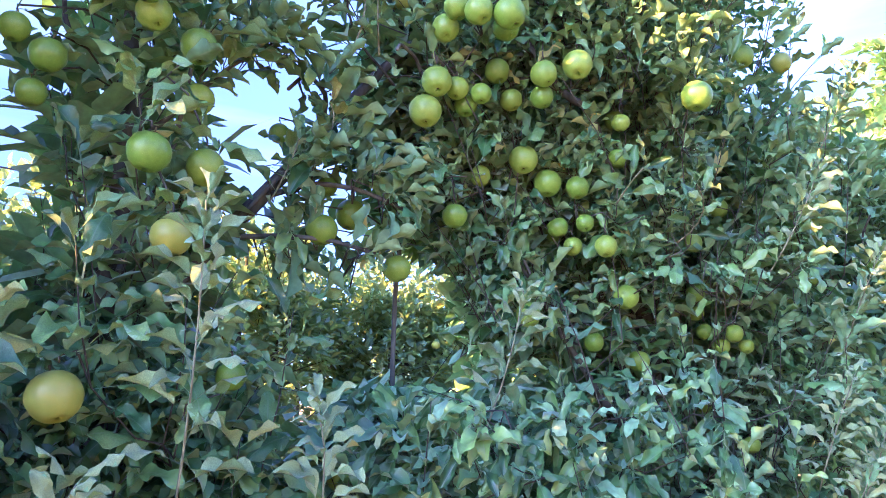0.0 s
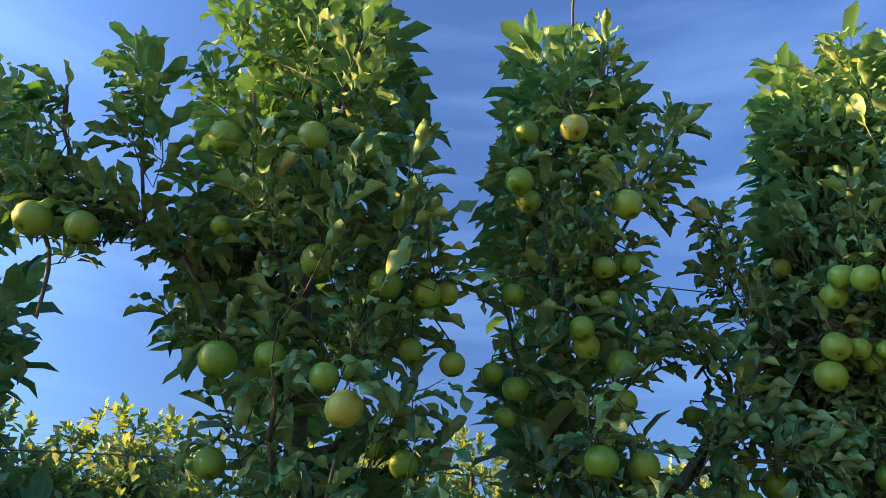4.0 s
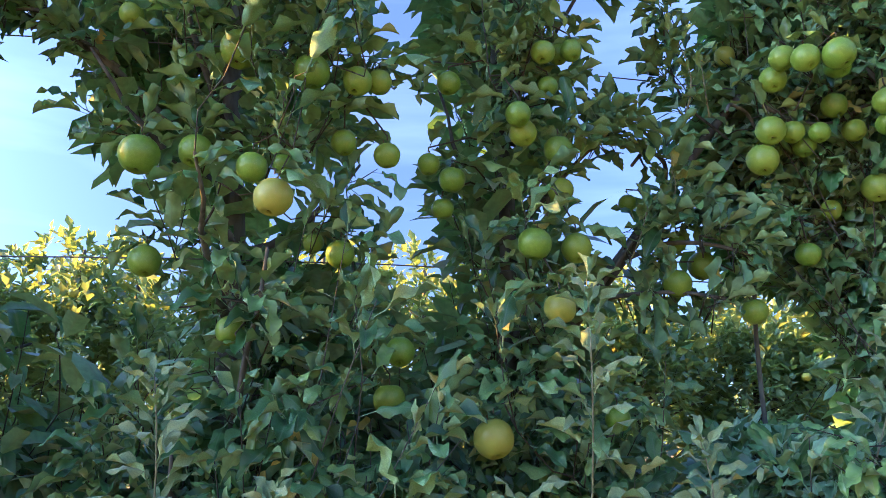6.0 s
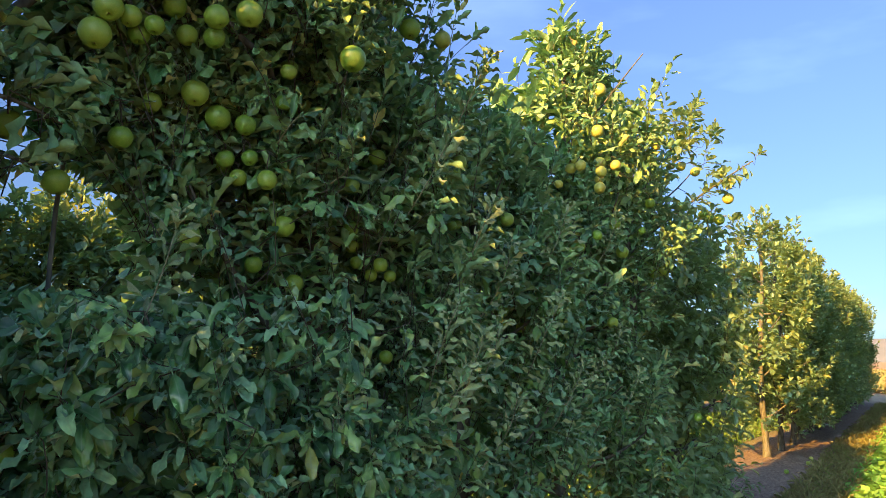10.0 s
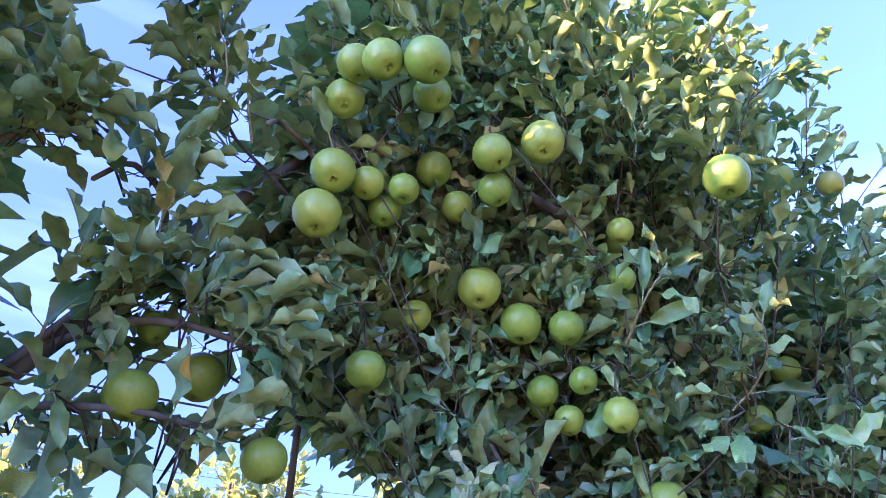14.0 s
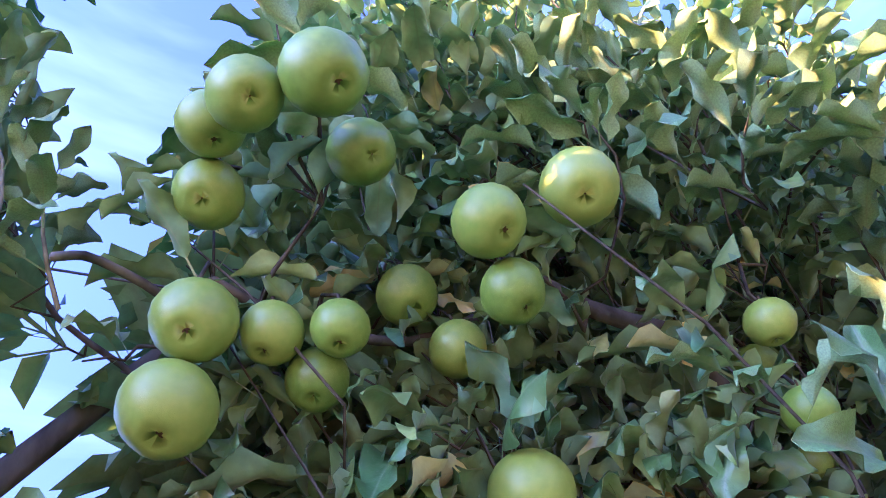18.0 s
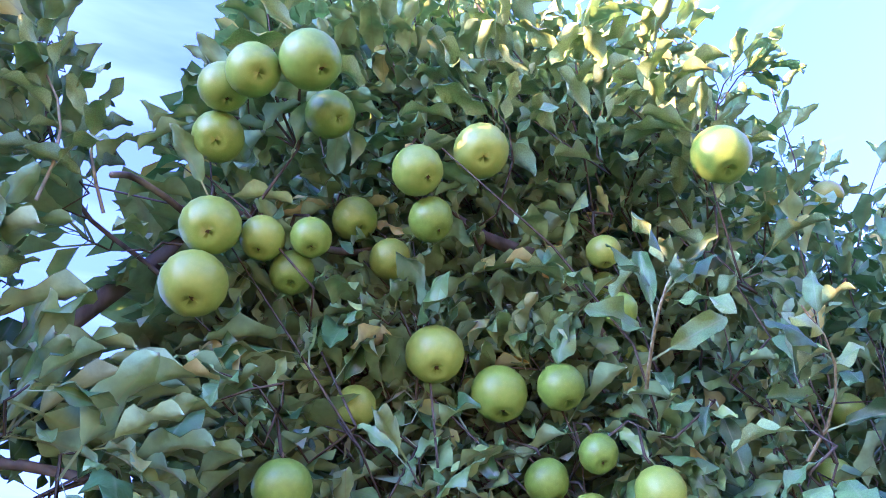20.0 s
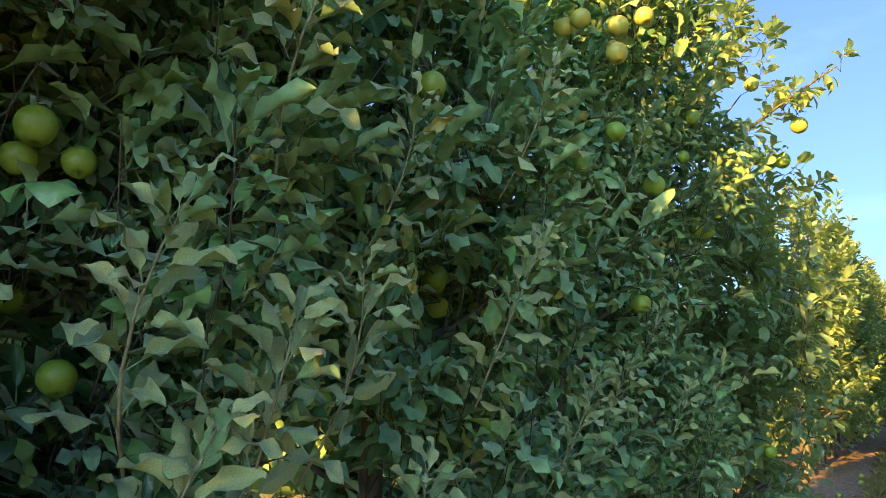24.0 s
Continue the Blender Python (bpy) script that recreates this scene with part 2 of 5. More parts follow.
def apple_material(name, low, mid, warm):
    m, nodes, links, b = material(name)
    info = nodes.new("ShaderNodeObjectInfo")
    big = add_noise(nodes, links, 11.0, 3.0)
    add = nodes.new("ShaderNodeMath")
    add.operation = "MULTIPLY_ADD"
    add.inputs[1].default_value = 0.55
    links.new(info.outputs["Random"], add.inputs[0])
    sub = nodes.new("ShaderNodeMath")
    sub.operation = "MULTIPLY"
    sub.inputs[1].default_value = 0.55
    links.new(big.outputs["Fac"], sub.inputs[0])
    links.new(sub.outputs[0], add.inputs[2])
    r = add_ramp(nodes, links, add.outputs[0], [(0.15, low), (0.5, mid), (0.95, warm)])
    dots = nodes.new("ShaderNodeTexVoronoi")
    tc = nodes.new("ShaderNodeTexCoord")
    dots.inputs["Scale"].default_value = 190.0
    links.new(tc.outputs["Object"], dots.inputs["Vector"])
    dr = add_ramp(nodes, links, dots.outputs["Distance"], [(0.10, (0.42, 0.42, 0.42)), (0.22, (0, 0, 0))])
    mx = nodes.new("ShaderNodeMixRGB")
    mx.inputs[2].default_value = (0.62, 0.66, 0.36, 1)
    links.new(dr.outputs["Color"], mx.inputs[0])
    links.new(r.outputs["Color"], mx.inputs[1])
    links.new(mx.outputs["Color"], b.inputs["Base Color"])
    b.inputs["Roughness"].default_value = 0.42
    b.inputs["Subsurface Weight"].default_value = 0.06
    b.inputs["Subsurface Radius"].default_value = (0.01, 0.012, 0.003)
    b.inputs["Subsurface Scale"].default_value = 0.5
    fine = add_noise(nodes, links, 300.0, 2.0)
    add_bump(nodes, links, b, fine.outputs["Fac"], 0.12, 0.0008)
    return m


MAT_APPLE = apple_material("green_apple_skin", (0.115, 0.22, 0.016), (0.175, 0.30, 0.022), (0.26, 0.36, 0.036))
# for ripening fruit, and high fruit whose sunlit yellow is put into the skin
MAT_YELLOW_SKIN = apple_material("yellow_green_apple_skin", (0.23, 0.30, 0.035), (0.30, 0.35, 0.045), (0.38, 0.37, 0.05))
MAT_STEM = bark_material("apple_stem_skin", (0.07, 0.06, 0.02), (0.16, 0.13, 0.05), 200.0)
MAT_CALYX = bark_material("dry_calyx", (0.025, 0.018, 0.010), (0.08, 0.055, 0.03), 300.0)


def wire_material():
    m, nodes, links, b = material("galvanised_wire")
    no = add_noise(nodes, links, 40.0)
    r = add_ramp(nodes, links, no.outputs["Fac"], [(0.3, (0.10, 0.10, 0.11)), (0.7, (0.24, 0.24, 0.25))])
    links.new(r.outputs["Color"], b.inputs["Base Color"])
    b.inputs["Metallic"].default_value, b.inputs["Roughness"].default_value = 0.8, 0.5
    return m


MAT_WIRE = wire_material()


def plain_material(name, dark, light, scale, rough):
    m, nodes, links, b = material(name)
    no = add_noise(nodes, links, scale, 6.0)
    r = add_ramp(nodes, links, no.outputs["Fac"], [(0.3, dark), (0.7, light)])
    links.new(r.outputs["Color"], b.inputs["Base Color"])
    b.inputs["Roughness"].default_value = rough
    add_bump(nodes, links, b, no.outputs["Fac"], 0.4, 0.01)
    return m


MAT_HOSE = plain_material("pale_hose", (0.30, 0.29, 0.26), (0.45, 0.43, 0.40), 30.0, 0.5)
MAT_SCRAP = plain_material("pale_scrap", (0.5, 0.52, 0.55), (0.7, 0.72, 0.75), 20.0, 0.35)


def ground_material():
    """Bare crumbly soil with litter under the rows, greener and strawy sward in the lanes, tan soil on the headland."""
    m, nodes, links, b = material("orchard_ground")
    fine, broad = add_noise(nodes, links, 28.0, 9.0), add_noise(nodes, links, 2.2, 6.0)
    soil = add_ramp(nodes, links, fine.outputs["Fac"], [(0.28, (0.09, 0.068, 0.045)), (0.5, (0.19, 0.145, 0.095)), (0.72, (0.30, 0.24, 0.155))])
    sward = add_ramp(nodes, links, fine.outputs["Fac"], [(0.3, (0.08, 0.11, 0.02)), (0.5, (0.16, 0.19, 0.045)), (0.75, (0.34, 0.28, 0.12))])
    field = add_ramp(nodes, links, broad.outputs["Fac"], [(0.3, (0.30, 0.22, 0.11)), (0.6, (0.38, 0.30, 0.15)), (0.8, (0.22, 0.23, 0.09))])
    at = nodes.new("ShaderNodeVertexColor")
    at.layer_name = "cover"
    sep = nodes.new("ShaderNodeSeparateColor")
    links.new(at.outputs["Color"], sep.inputs["Color"])
    m1, m2 = nodes.new("ShaderNodeMixRGB"), nodes.new("ShaderNodeMixRGB")
    links.new(sep.outputs["Red"], m1.inputs[0])
    links.new(soil.outputs["Color"], m1.inputs[1])
    links.new(sward.outputs["Color"], m1.inputs[2])
    links.new(sep.outputs["Green"], m2.inputs[0])
    links.new(m1.outputs["Color"], m2.inputs[1])
    links.new(field.outputs["Color"], m2.inputs[2])
    links.new(m2.outputs["Color"], b.inputs["Base Color"])
    b.inputs["Roughness"].default_value = 0.95
    add_bump(nodes, links, b, fine.outputs["Fac"], 0.8, 0.03)
    return m


MAT_GROUND = ground_material()
MAT_HILL = plain_material("hazy_hill", (0.16, 0.20, 0.22), (0.24, 0.27, 0.27), 0.004, 1.0)


# ---- mesh helpers ----
def mesh_arrays(name, verts, tris, mats, slots=None, vein=None, smooth=True):
    """A mesh from arrays of corners and triangles."""
    me = bpy.data.meshes.new(name)
    verts, tris = np.asarray(verts, np.float32), np.asarray(tris, np.int32)
    me.vertices.add(len(verts))
    me.vertices.foreach_set("co", verts.ravel())
    me.loops.add(tris.size)
    me.loops.foreach_set("vertex_index", tris.ravel())
    me.polygons.add(len(tris))
    me.polygons.foreach_set("loop_start", np.arange(0, tris.size, 3, dtype=np.int32))
    if slots is not None:
        me.polygons.foreach_set("material_index", np.asarray(slots, np.int32))
    me.polygons.foreach_set("use_smooth", np.full(len(tris), smooth))
    for m in mats:
        me.materials.append(m)
    me.update(calc_edges=True)
    if vein is not None:
        me.attributes.new("blade", "FLOAT_VECTOR", "POINT").data.foreach_set("vector", np.asarray(vein, np.float32).ravel())
    return me


def child(name, me, parent, label="", kind=""):
    ob = new(name, me)
    ob.parent = parent
    return tagged(ob, label, kind=kind)


def tube(points, radii, sides=6):
    """Corners and triangles of a tapered tube along points."""
    points = np.asarray(points, float)
    n = len(points)
    tang = np.gradient(points, axis=0)
    tang /= np.linalg.norm(tang, axis=1)[:, None] + 1e-9
    ref = np.array([0.31, 0.87, 0.38])
    u = np.cross(tang, ref)
    u /= np.linalg.norm(u, axis=1)[:, None] + 1e-9
    w = np.cross(tang, u)
    ang = np.arange(sides) * 2 * np.pi / sides
    ring = np.cos(ang)[None, :, None] * u[:, None, :] + np.sin(ang)[None, :, None] * w[:, None, :]
    v = (points[:, None, :] + ring * np.asarray(radii)[:, None, None]).reshape(-1, 3)
    i, j = np.meshgrid(np.arange(n - 1), np.arange(sides), indexing="ij")
    p, q = i * sides + j, i * sides + (j + 1) % sides
    tris = np.concatenate([np.stack([p, q, q + sides], -1).reshape(-1, 3), np.stack([p, q + sides, p + sides], -1).reshape(-1, 3)])
    v = np.concatenate([v, points[-1:] + tang[-1] * radii[-1]])
    last, j = (n - 1) * sides, np.arange(sides)
    cap = np.stack([last + j, last + (j + 1) % sides, np.full(sides, len(v) - 1)], -1)
    return v, np.concatenate([tris, cap])


def joined(parts):
    """Several corner and triangle arrays as one."""
    vs, ts, n = [], [], 0
    for v, t in parts:
        vs.append(v)
        ts.append(t + n)
        n += len(v)
    return np.concatenate(vs), np.concatenate(ts)


# ---- leaves ----
def leaf_blade(stations, fold, droop, twist, ragged, width, seed, double, teeth=0.0, curl=0.0, across=1):
    """One leaf of length 1 along +y with its face to +z: stalk, cupped and drooping blade, toothed and wavy rim; with a paler lower skin if double.
    The last array gives, for each corner, its place along the blade, its distance from the midrib and whether it lies on it."""
    rng = np.random.RandomState(seed)
    t = np.linspace(0, 1, stations + 1)
    t = t + 0.09 * np.sin(2 * np.pi * t) * -0.6
    half = 0.5 * width * np.interp(t, [0, 0.06, 0.16, 0.32, 0.5, 0.68, 0.84, 0.94, 1], [0.05, 0.36, 0.68, 0.94, 1.0, 0.93, 0.70, 0.38, 0])
    half[0], half[-1] = 0.012, 0.0
    steps = [k / across for k in range(-across, across + 1)]
    row = len(steps)
    verts, tris, mark = [], [], []
    for k, (s, h) in enumerate(zip(t, half)):
        y, z = 0.25 + 0.75 * math.sin(droop * s) / droop, -0.75 * (1 - math.cos(droop * s)) / droop
        lift, push = math.cos(droop * s), math.sin(droop * s)
        tw = twist * s
        rim = (1 + ragged * rng.uniform(-0.6, 0.4), 1 + ragged * rng.uniform(-0.6, 0.4))
        for u in steps:
            hh = h * u * (rim[u > 0] + teeth * (1 if k % 2 else -1) * abs(u) ** 3)
            wave = 0.55 * ragged * abs(u) ** 1.5 * math.sin(11 * s + (2.1 if u > 0 else 0) + seed * 1.7) * (h / (width * 0.5 + 1e-6))
            x, dz = hh * math.cos(fold), abs(hh) * math.sin(fold) + curl * h * abs(u) ** 2.5 + wave
            x *= 1 - 0.3 * abs(curl) * abs(u)
            up = x * math.sin(tw) + dz * math.cos(tw)
            verts.append((x * math.cos(tw) - dz * math.sin(tw), y + up * push, z + up * lift))
            mark.append((s, abs(h * u) / 0.75, 1.0 if u == 0 else 0.0))
    for k in range(stations):
        for c in range(row - 1):
            a0, b0 = row * k + c, row * (k + 1) + c
            if c < across:
                tris += [(a0, a0 + 1, b0 + 1), (a0, b0 + 1, b0)]
            else:
                tris += [(a0, a0 + 1, b0), (a0 + 1, b0 + 1, b0)]
    verts, tris, mark = np.array(verts), np.array(tris), np.array(mark)
    slots = np.zeros(len(tris), int)
    if double:
        low = verts - np.array([0, 0, 0.006])
        tris = np.concatenate([tris, tris[:, ::-1] + len(verts)])
        slots = np.concatenate([slots, np.ones(len(slots), int)])
        verts, mark = np.concatenate([verts, low]), np.concatenate([mark, mark])
    n = len(verts)
    stalk = np.array([(-0.012, 0, 0), (0.012, 0, 0), (0.010, 0.26, 0), (-0.010, 0.26, 0)])
    verts = np.concatenate([verts, stalk])
    tris = np.concatenate([tris, [(n, n + 1, n + 2), (n, n + 2, n + 3)]])
    slots = np.concatenate([slots, [1, 1] if double else [0, 0]])
    mark = np.concatenate([mark, np.tile([0.0, 0.0, 1.0], (4, 1))])
    return verts, tris, slots, mark


SHAPES = [(0.35, 0.5, 0.2, 0.31), (0.5, 0.75, -0.25, 0.29), (-0.15, 0.6, 0.3, 0.32), (0.5, 1.0, 0.2, 0.30), (-0.2, 0.8, -0.3, 0.31), (0.25, 0.35, 0.15, 0.33), (0.5, 0.3, 0.4, 0.29), (0.35, 1.25, -0.2, 0.31)]
CURLS = [0.15, 0.3, -0.3, 0.25, -0.3, 0.35, 0.4, -0.2]
FINE_BLADES = [leaf_blade(10, f, d, w, 0.15, wd, i, True, 0.04, c, 2) for i, ((f, d, w, wd), c) in enumerate(zip(SHAPES, CURLS))]
NEAR_BLADES = [leaf_blade(6, f, d, w, 0.15, wd, i, False, 0.0, c) for i, ((f, d, w, wd), c) in enumerate(zip(SHAPES, CURLS))]
BACK_BLADES = [leaf_blade(3, f, d, 0.1, 0.0, wd, i, False) for i, (f, d, wd) in enumerate([(0.4, 0.6, 0.40), (0.6, 1.0, 0.38), (-0.2, 0.8, 0.42)])]
MID_BLADES = [leaf_blade(3, f, d, w, 0.1, wd, i, False) for i, (f, d, w, wd) in enumerate([(0.4, 0.8, 0.1, 0.42), (0.6, 1.2, -0.2, 0.40), (-0.2, 0.6, 0.2, 0.44)])]


def far_blade(fold, wide):
    """A folded blade of two triangles for trees that stay far off."""
    return np.array([(0, 0.08, 0), (wide, 0.55, fold), (0, 1.0, -0.12), (-wide, 0.55, fold)]), np.array([(0, 1, 2), (0, 2, 3)]), np.zeros(2, int), np.array([(0, 0, 1), (0.5, wide, 0), (1, 0, 1), (0.5, wide, 0)])


FAR_BLADES = [far_blade(0.1, 0.27), far_blade(0.02, 0.31), far_blade(0.16, 0.24)]


def unit(v):
    return v / (np.linalg.norm(v, axis=-1, keepdims=True) + 1e-9)


def leaf_frames(direction, face):
    """Rotations that lay a blade's +y along direction and its +z as near to face as can be."""
    y = unit(direction)
    x = unit(np.cross(y, face))
    z = np.cross(x, y)
    return np.stack([x, y, z], -1)


def leaf_mesh(name, blades, base, turn, size, kinds, mats):
    """Many blades as one mesh. Where a single-skinned blade hangs with its lower face to the lane, it wears the paler lower skin."""
    turned = turn[:, :, 2] @ np.array([-0.2, -0.9, -0.3]) < 0
    vs, ts, ss, ve, n = [], [], [], [], 0
    for k, (v, t, s, rib) in enumerate(blades):
        pick = np.nonzero(kinds == k)[0]
        if not len(pick):
            continue
        w = np.einsum("nij,mj->nmi", turn[pick], v) * size[pick][:, None, None] + base[pick][:, None, :]
        vs.append(w.reshape(-1, 3))
        ts.append((t[None] + (np.arange(len(pick)) * len(v))[:, None, None] + n).reshape(-1, 3))
        ss.append(np.tile(s, len(pick)) if s.any() or len(mats) < 2 else np.repeat(turned[pick].astype(int), len(t)))
        ve.append(np.tile(rib, (len(pick), 1)))
        n += len(pick) * len(v)
    return mesh_arrays(name, np.concatenate(vs), np.concatenate(ts), mats, np.concatenate(ss), np.concatenate(ve))


# ---- fruit on the trees that the path passes: place and diameter ----
FRUIT_A = [
    (-0.885, 1.250, 2.418, 0.084), (-0.775, 1.250, 2.408, 0.073), (-0.501, 1.350, 2.495, 0.054), (-0.496, 1.200, 2.650, 0.080),
    (-0.429, 1.400, 1.945, 0.068), (-0.417, 1.236, 2.119, 0.080), (-0.318, 1.266, 2.144, 0.070), (-0.294, 1.200, 2.671, 0.078),
    (-0.245, 1.250, 2.370, 0.084), (-0.228, 1.301, 1.787, 0.059), (-0.189, 1.150, 2.072, 0.060), (-0.162, 1.250, 2.687, 0.067),
    (-0.147, 1.300, 2.139, 0.046), (-0.141, 1.104, 2.000, 0.072), (-0.091, 1.200, 2.304, 0.073), (-0.081, 1.400, 1.998, 0.046),
    (-0.062, 1.350, 1.521, 0.049), (-0.038, 1.380, 1.485, 0.054), (-0.023, 1.300, 2.195, 0.056), (-0.021, 1.300, 1.949, 0.060),
    (0.001, 1.220, 2.299, 0.062), (0.018, 1.330, 1.493, 0.050), (0.047, 1.250, 2.316, 0.056), (0.064, 1.200, 1.322, 0.058),
]
FRUIT_B = [
    (0.070, 1.300, 2.171, 0.058), (0.091, 1.380, 1.662, 0.070), (0.108, 1.330, 1.756, 0.061), (0.165, 1.350, 2.176, 0.051),
    (0.200, 1.200, 2.601, 0.068), (0.203, 1.300, 2.351, 0.054), (0.204, 1.400, 2.090, 0.051), (0.218, 1.350, 2.142, 0.061),
    (0.222, 1.220, 2.760, 0.064), (0.238, 1.280, 2.597, 0.063), (0.274, 1.201, 1.584, 0.077), (0.324, 1.150, 2.734, 0.067),
    (0.335, 1.200, 2.238, 0.055), (0.357, 1.251, 2.220, 0.061), (0.362, 1.200, 1.960, 0.068), (0.403, 1.181, 1.827, 0.063),
    (0.407, 1.250, 2.416, 0.055), (0.430, 1.300, 2.359, 0.048), (0.442, 1.276, 2.195, 0.067), (0.449, 1.300, 2.750, 0.050),
    (0.463, 1.246, 1.967, 0.065), (0.465, 1.220, 2.575, 0.073), (0.466, 1.326, 2.459, 0.052), (0.476, 1.380, 2.141, 0.061),
]
FRUIT_C = [
    (0.482, 1.280, 2.444, 0.051), (0.556, 1.311, 1.624, 0.054), (0.685, 1.500, 2.159, 0.046), (0.770, 1.439, 1.943, 0.070),
    (0.783, 1.450, 2.045, 0.046), (0.845, 1.450, 1.433, 0.055), (0.854, 1.350, 1.282, 0.052), (0.864, 1.491, 2.002, 0.070),
    (0.947, 1.418, 1.877, 0.063), (0.957, 1.214, 2.425, 0.060), (0.961, 1.339, 2.227, 0.076), (0.964, 1.268, 2.400, 0.063),
    (0.969, 1.307, 2.289, 0.069), (0.978, 1.164, 2.399, 0.062), (0.988, 1.500, 2.594, 0.056), (1.030, 1.314, 2.292, 0.055),
    (1.032, 1.128, 2.394, 0.070), (1.061, 1.360, 2.005, 0.059), (1.073, 1.339, 2.269, 0.055), (1.081, 1.290, 2.284, 0.050),
    (1.082, 1.201, 2.410, 0.061), (1.161, 1.331, 2.378, 0.062), (1.164, 1.400, 2.131, 0.051), (1.165, 1.400, 1.338, 0.062),
]
FRUIT_D = [
    (1.177, 1.183, 2.319, 0.062), (1.186, 1.450, 1.547, 0.056), (1.203, 1.329, 2.314, 0.056), (1.208, 1.224, 2.286, 0.056),
    (1.243, 1.331, 2.170, 0.072), (1.257, 1.156, 2.354, 0.070), (1.271, 1.350, 1.796, 0.059), (1.292, 1.300, 1.078, 0.063),
    (1.325, 1.335, 2.127, 0.071), (1.368, 1.346, 2.022, 0.053), (1.386, 1.293, 2.117, 0.059), (1.403, 1.287, 2.027, 0.046),
    (1.406, 1.334, 1.977, 0.049), (1.424, 1.420, 2.034, 0.054), (1.445, 1.259, 1.970, 0.055), (1.448, 1.202, 2.274, 0.046),
    (1.449, 1.216, 2.188, 0.046), (1.523, 1.033, 2.304, 0.074), (1.541, 1.400, 1.750, 0.054), (1.557, 1.300, 1.860, 0.066),
    (1.592, 1.350, 2.362, 0.058), (1.647, 1.400, 1.126, 0.054), (1.659, 1.400, 2.273, 0.046), (1.676, 1.500, 1.860, 0.047),
]
FRUIT_E = [
    (1.712, 1.399, 1.710, 0.060), (1.726, 1.450, 1.103, 0.066), (1.911, 1.350, 2.060, 0.054), (1.951, 1.380, 1.920, 0.056),
    (2.038, 1.420, 1.815, 0.051), (2.043, 1.350, 2.187, 0.062), (2.043, 1.450, 1.874, 0.050), (2.078, 1.346, 1.807, 0.053),
    (2.081, 1.391, 1.772, 0.047), (2.134, 1.350, 1.485, 0.051), (2.140, 1.349, 1.773, 0.046), (2.144, 1.516, 1.598, 0.055),
    (2.145, 1.300, 2.702, 0.081), (2.163, 1.450, 1.030, 0.062), (2.291, 1.250, 2.705, 0.070), (2.296, 1.500, 1.010, 0.060),
    (2.351, 1.507, 0.990, 0.061), (2.406, 1.250, 2.203, 0.046), (2.435, 1.250, 2.249, 0.061), (2.559, 1.300, 1.434, 0.065),
    (2.608, 1.389, 2.033, 0.046), (2.670, 1.300, 1.611, 0.048), (2.747, 1.450, 2.066, 0.046), (2.835, 1.247, 2.087, 0.063),
]
FRUIT_F = [
    (2.886, 1.450, 1.164, 0.050), (2.902, 1.300, 2.105, 0.069), (3.048, 1.382, 1.703, 0.066), (3.101, 1.418, 1.700, 0.063),
    (3.166, 1.450, 1.640, 0.058), (3.237, 1.400, 1.913, 0.060), (3.281, 1.400, 1.635, 0.054), (3.311, 1.017, 2.073, 0.052),
    (3.387, 1.250, 2.361, 0.046), (3.429, 1.150, 2.456, 0.059), (3.432, 1.050, 2.331, 0.060), (3.438, 1.207, 2.449, 0.059),
    (3.453, 1.050, 2.417, 0.058), (3.499, 1.183, 2.053, 0.058), (3.521, 1.000, 2.460, 0.056), (3.557, 1.100, 2.405, 0.050),
    (3.576, 1.118, 2.670, 0.070), (3.665, 1.137, 2.523, 0.062), (3.678, 1.300, 2.564, 0.059), (3.784, 1.100, 2.206, 0.065),
    (3.835, 1.300, 2.755, 0.046), (3.842, 1.205, 2.997, 0.076), (3.944, 1.175, 1.689, 0.064), (3.958, 1.122, 2.080, 0.073),
]
FRUIT_G = [
    (4.246, 1.100, 2.243, 0.048), (4.381, 1.400, 3.211, 0.067), (4.393, 1.050, 2.787, 0.051), (4.403, 1.100, 2.438, 0.063),
    (4.612, 1.150, 2.030, 0.066), (4.632, 1.100, 2.893, 0.061), (4.970, 1.200, 2.083, 0.074), (5.039, 1.000, 1.123, 0.055),
    (5.115, 1.000, 2.782, 0.067), (5.124, 1.100, 2.834, 0.068), (5.370, 0.841, 2.626, 0.081), (5.379, 1.100, 1.121, 0.068),
    (5.629, 0.961, 2.530, 0.084), (5.712, 0.950, 2.904, 0.083), (5.744, 1.050, 2.559, 0.077), (5.782, 1.106, 2.602, 0.084),
    (6.484, 1.200, 1.985, 0.084),
]
FRUIT = FRUIT_A + FRUIT_B + FRUIT_C + FRUIT_D + FRUIT_E + FRUIT_F + FRUIT_G
RIPE_OR_SUNLIT = [(-0.14, 2.00), (0.27, 1.58), (0.32, 2.73), (0.40, 1.83), (0.99, 2.59), (2.29, 2.71), (3.43, 2.46), (3.43, 2.33), (3.45, 2.42), (3.52, 2.46), (3.56, 2.40), (3.58, 2.67), (3.67, 2.52), (3.83, 2.75), (3.84, 3.00), (4.38, 3.21), (4.39, 2.79), (4.63, 2.89), (5.12, 2.78), (5.12, 2.83), (5.37, 2.63), (5.71, 2.90)]     # (x, z) of yellow fruits: low ones ripening, high ones with sunlight put into their colour


# ---- trees ----
ROW_Y = 1.6
SIGHTLINES = [np.array([-0.25, -0.95, -0.18]), np.array([-0.78, -0.6, -0.15]), np.array([-0.62, -0.73, -0.28]), np.array([-0.39, -0.87, -0.31])]     # sight lines from a fruit to the walked path, kept clear of leaves
BELOW = np.array([-0.16, -0.56, -0.81])                                       # the sight line from a fruit down to an eye under the crown


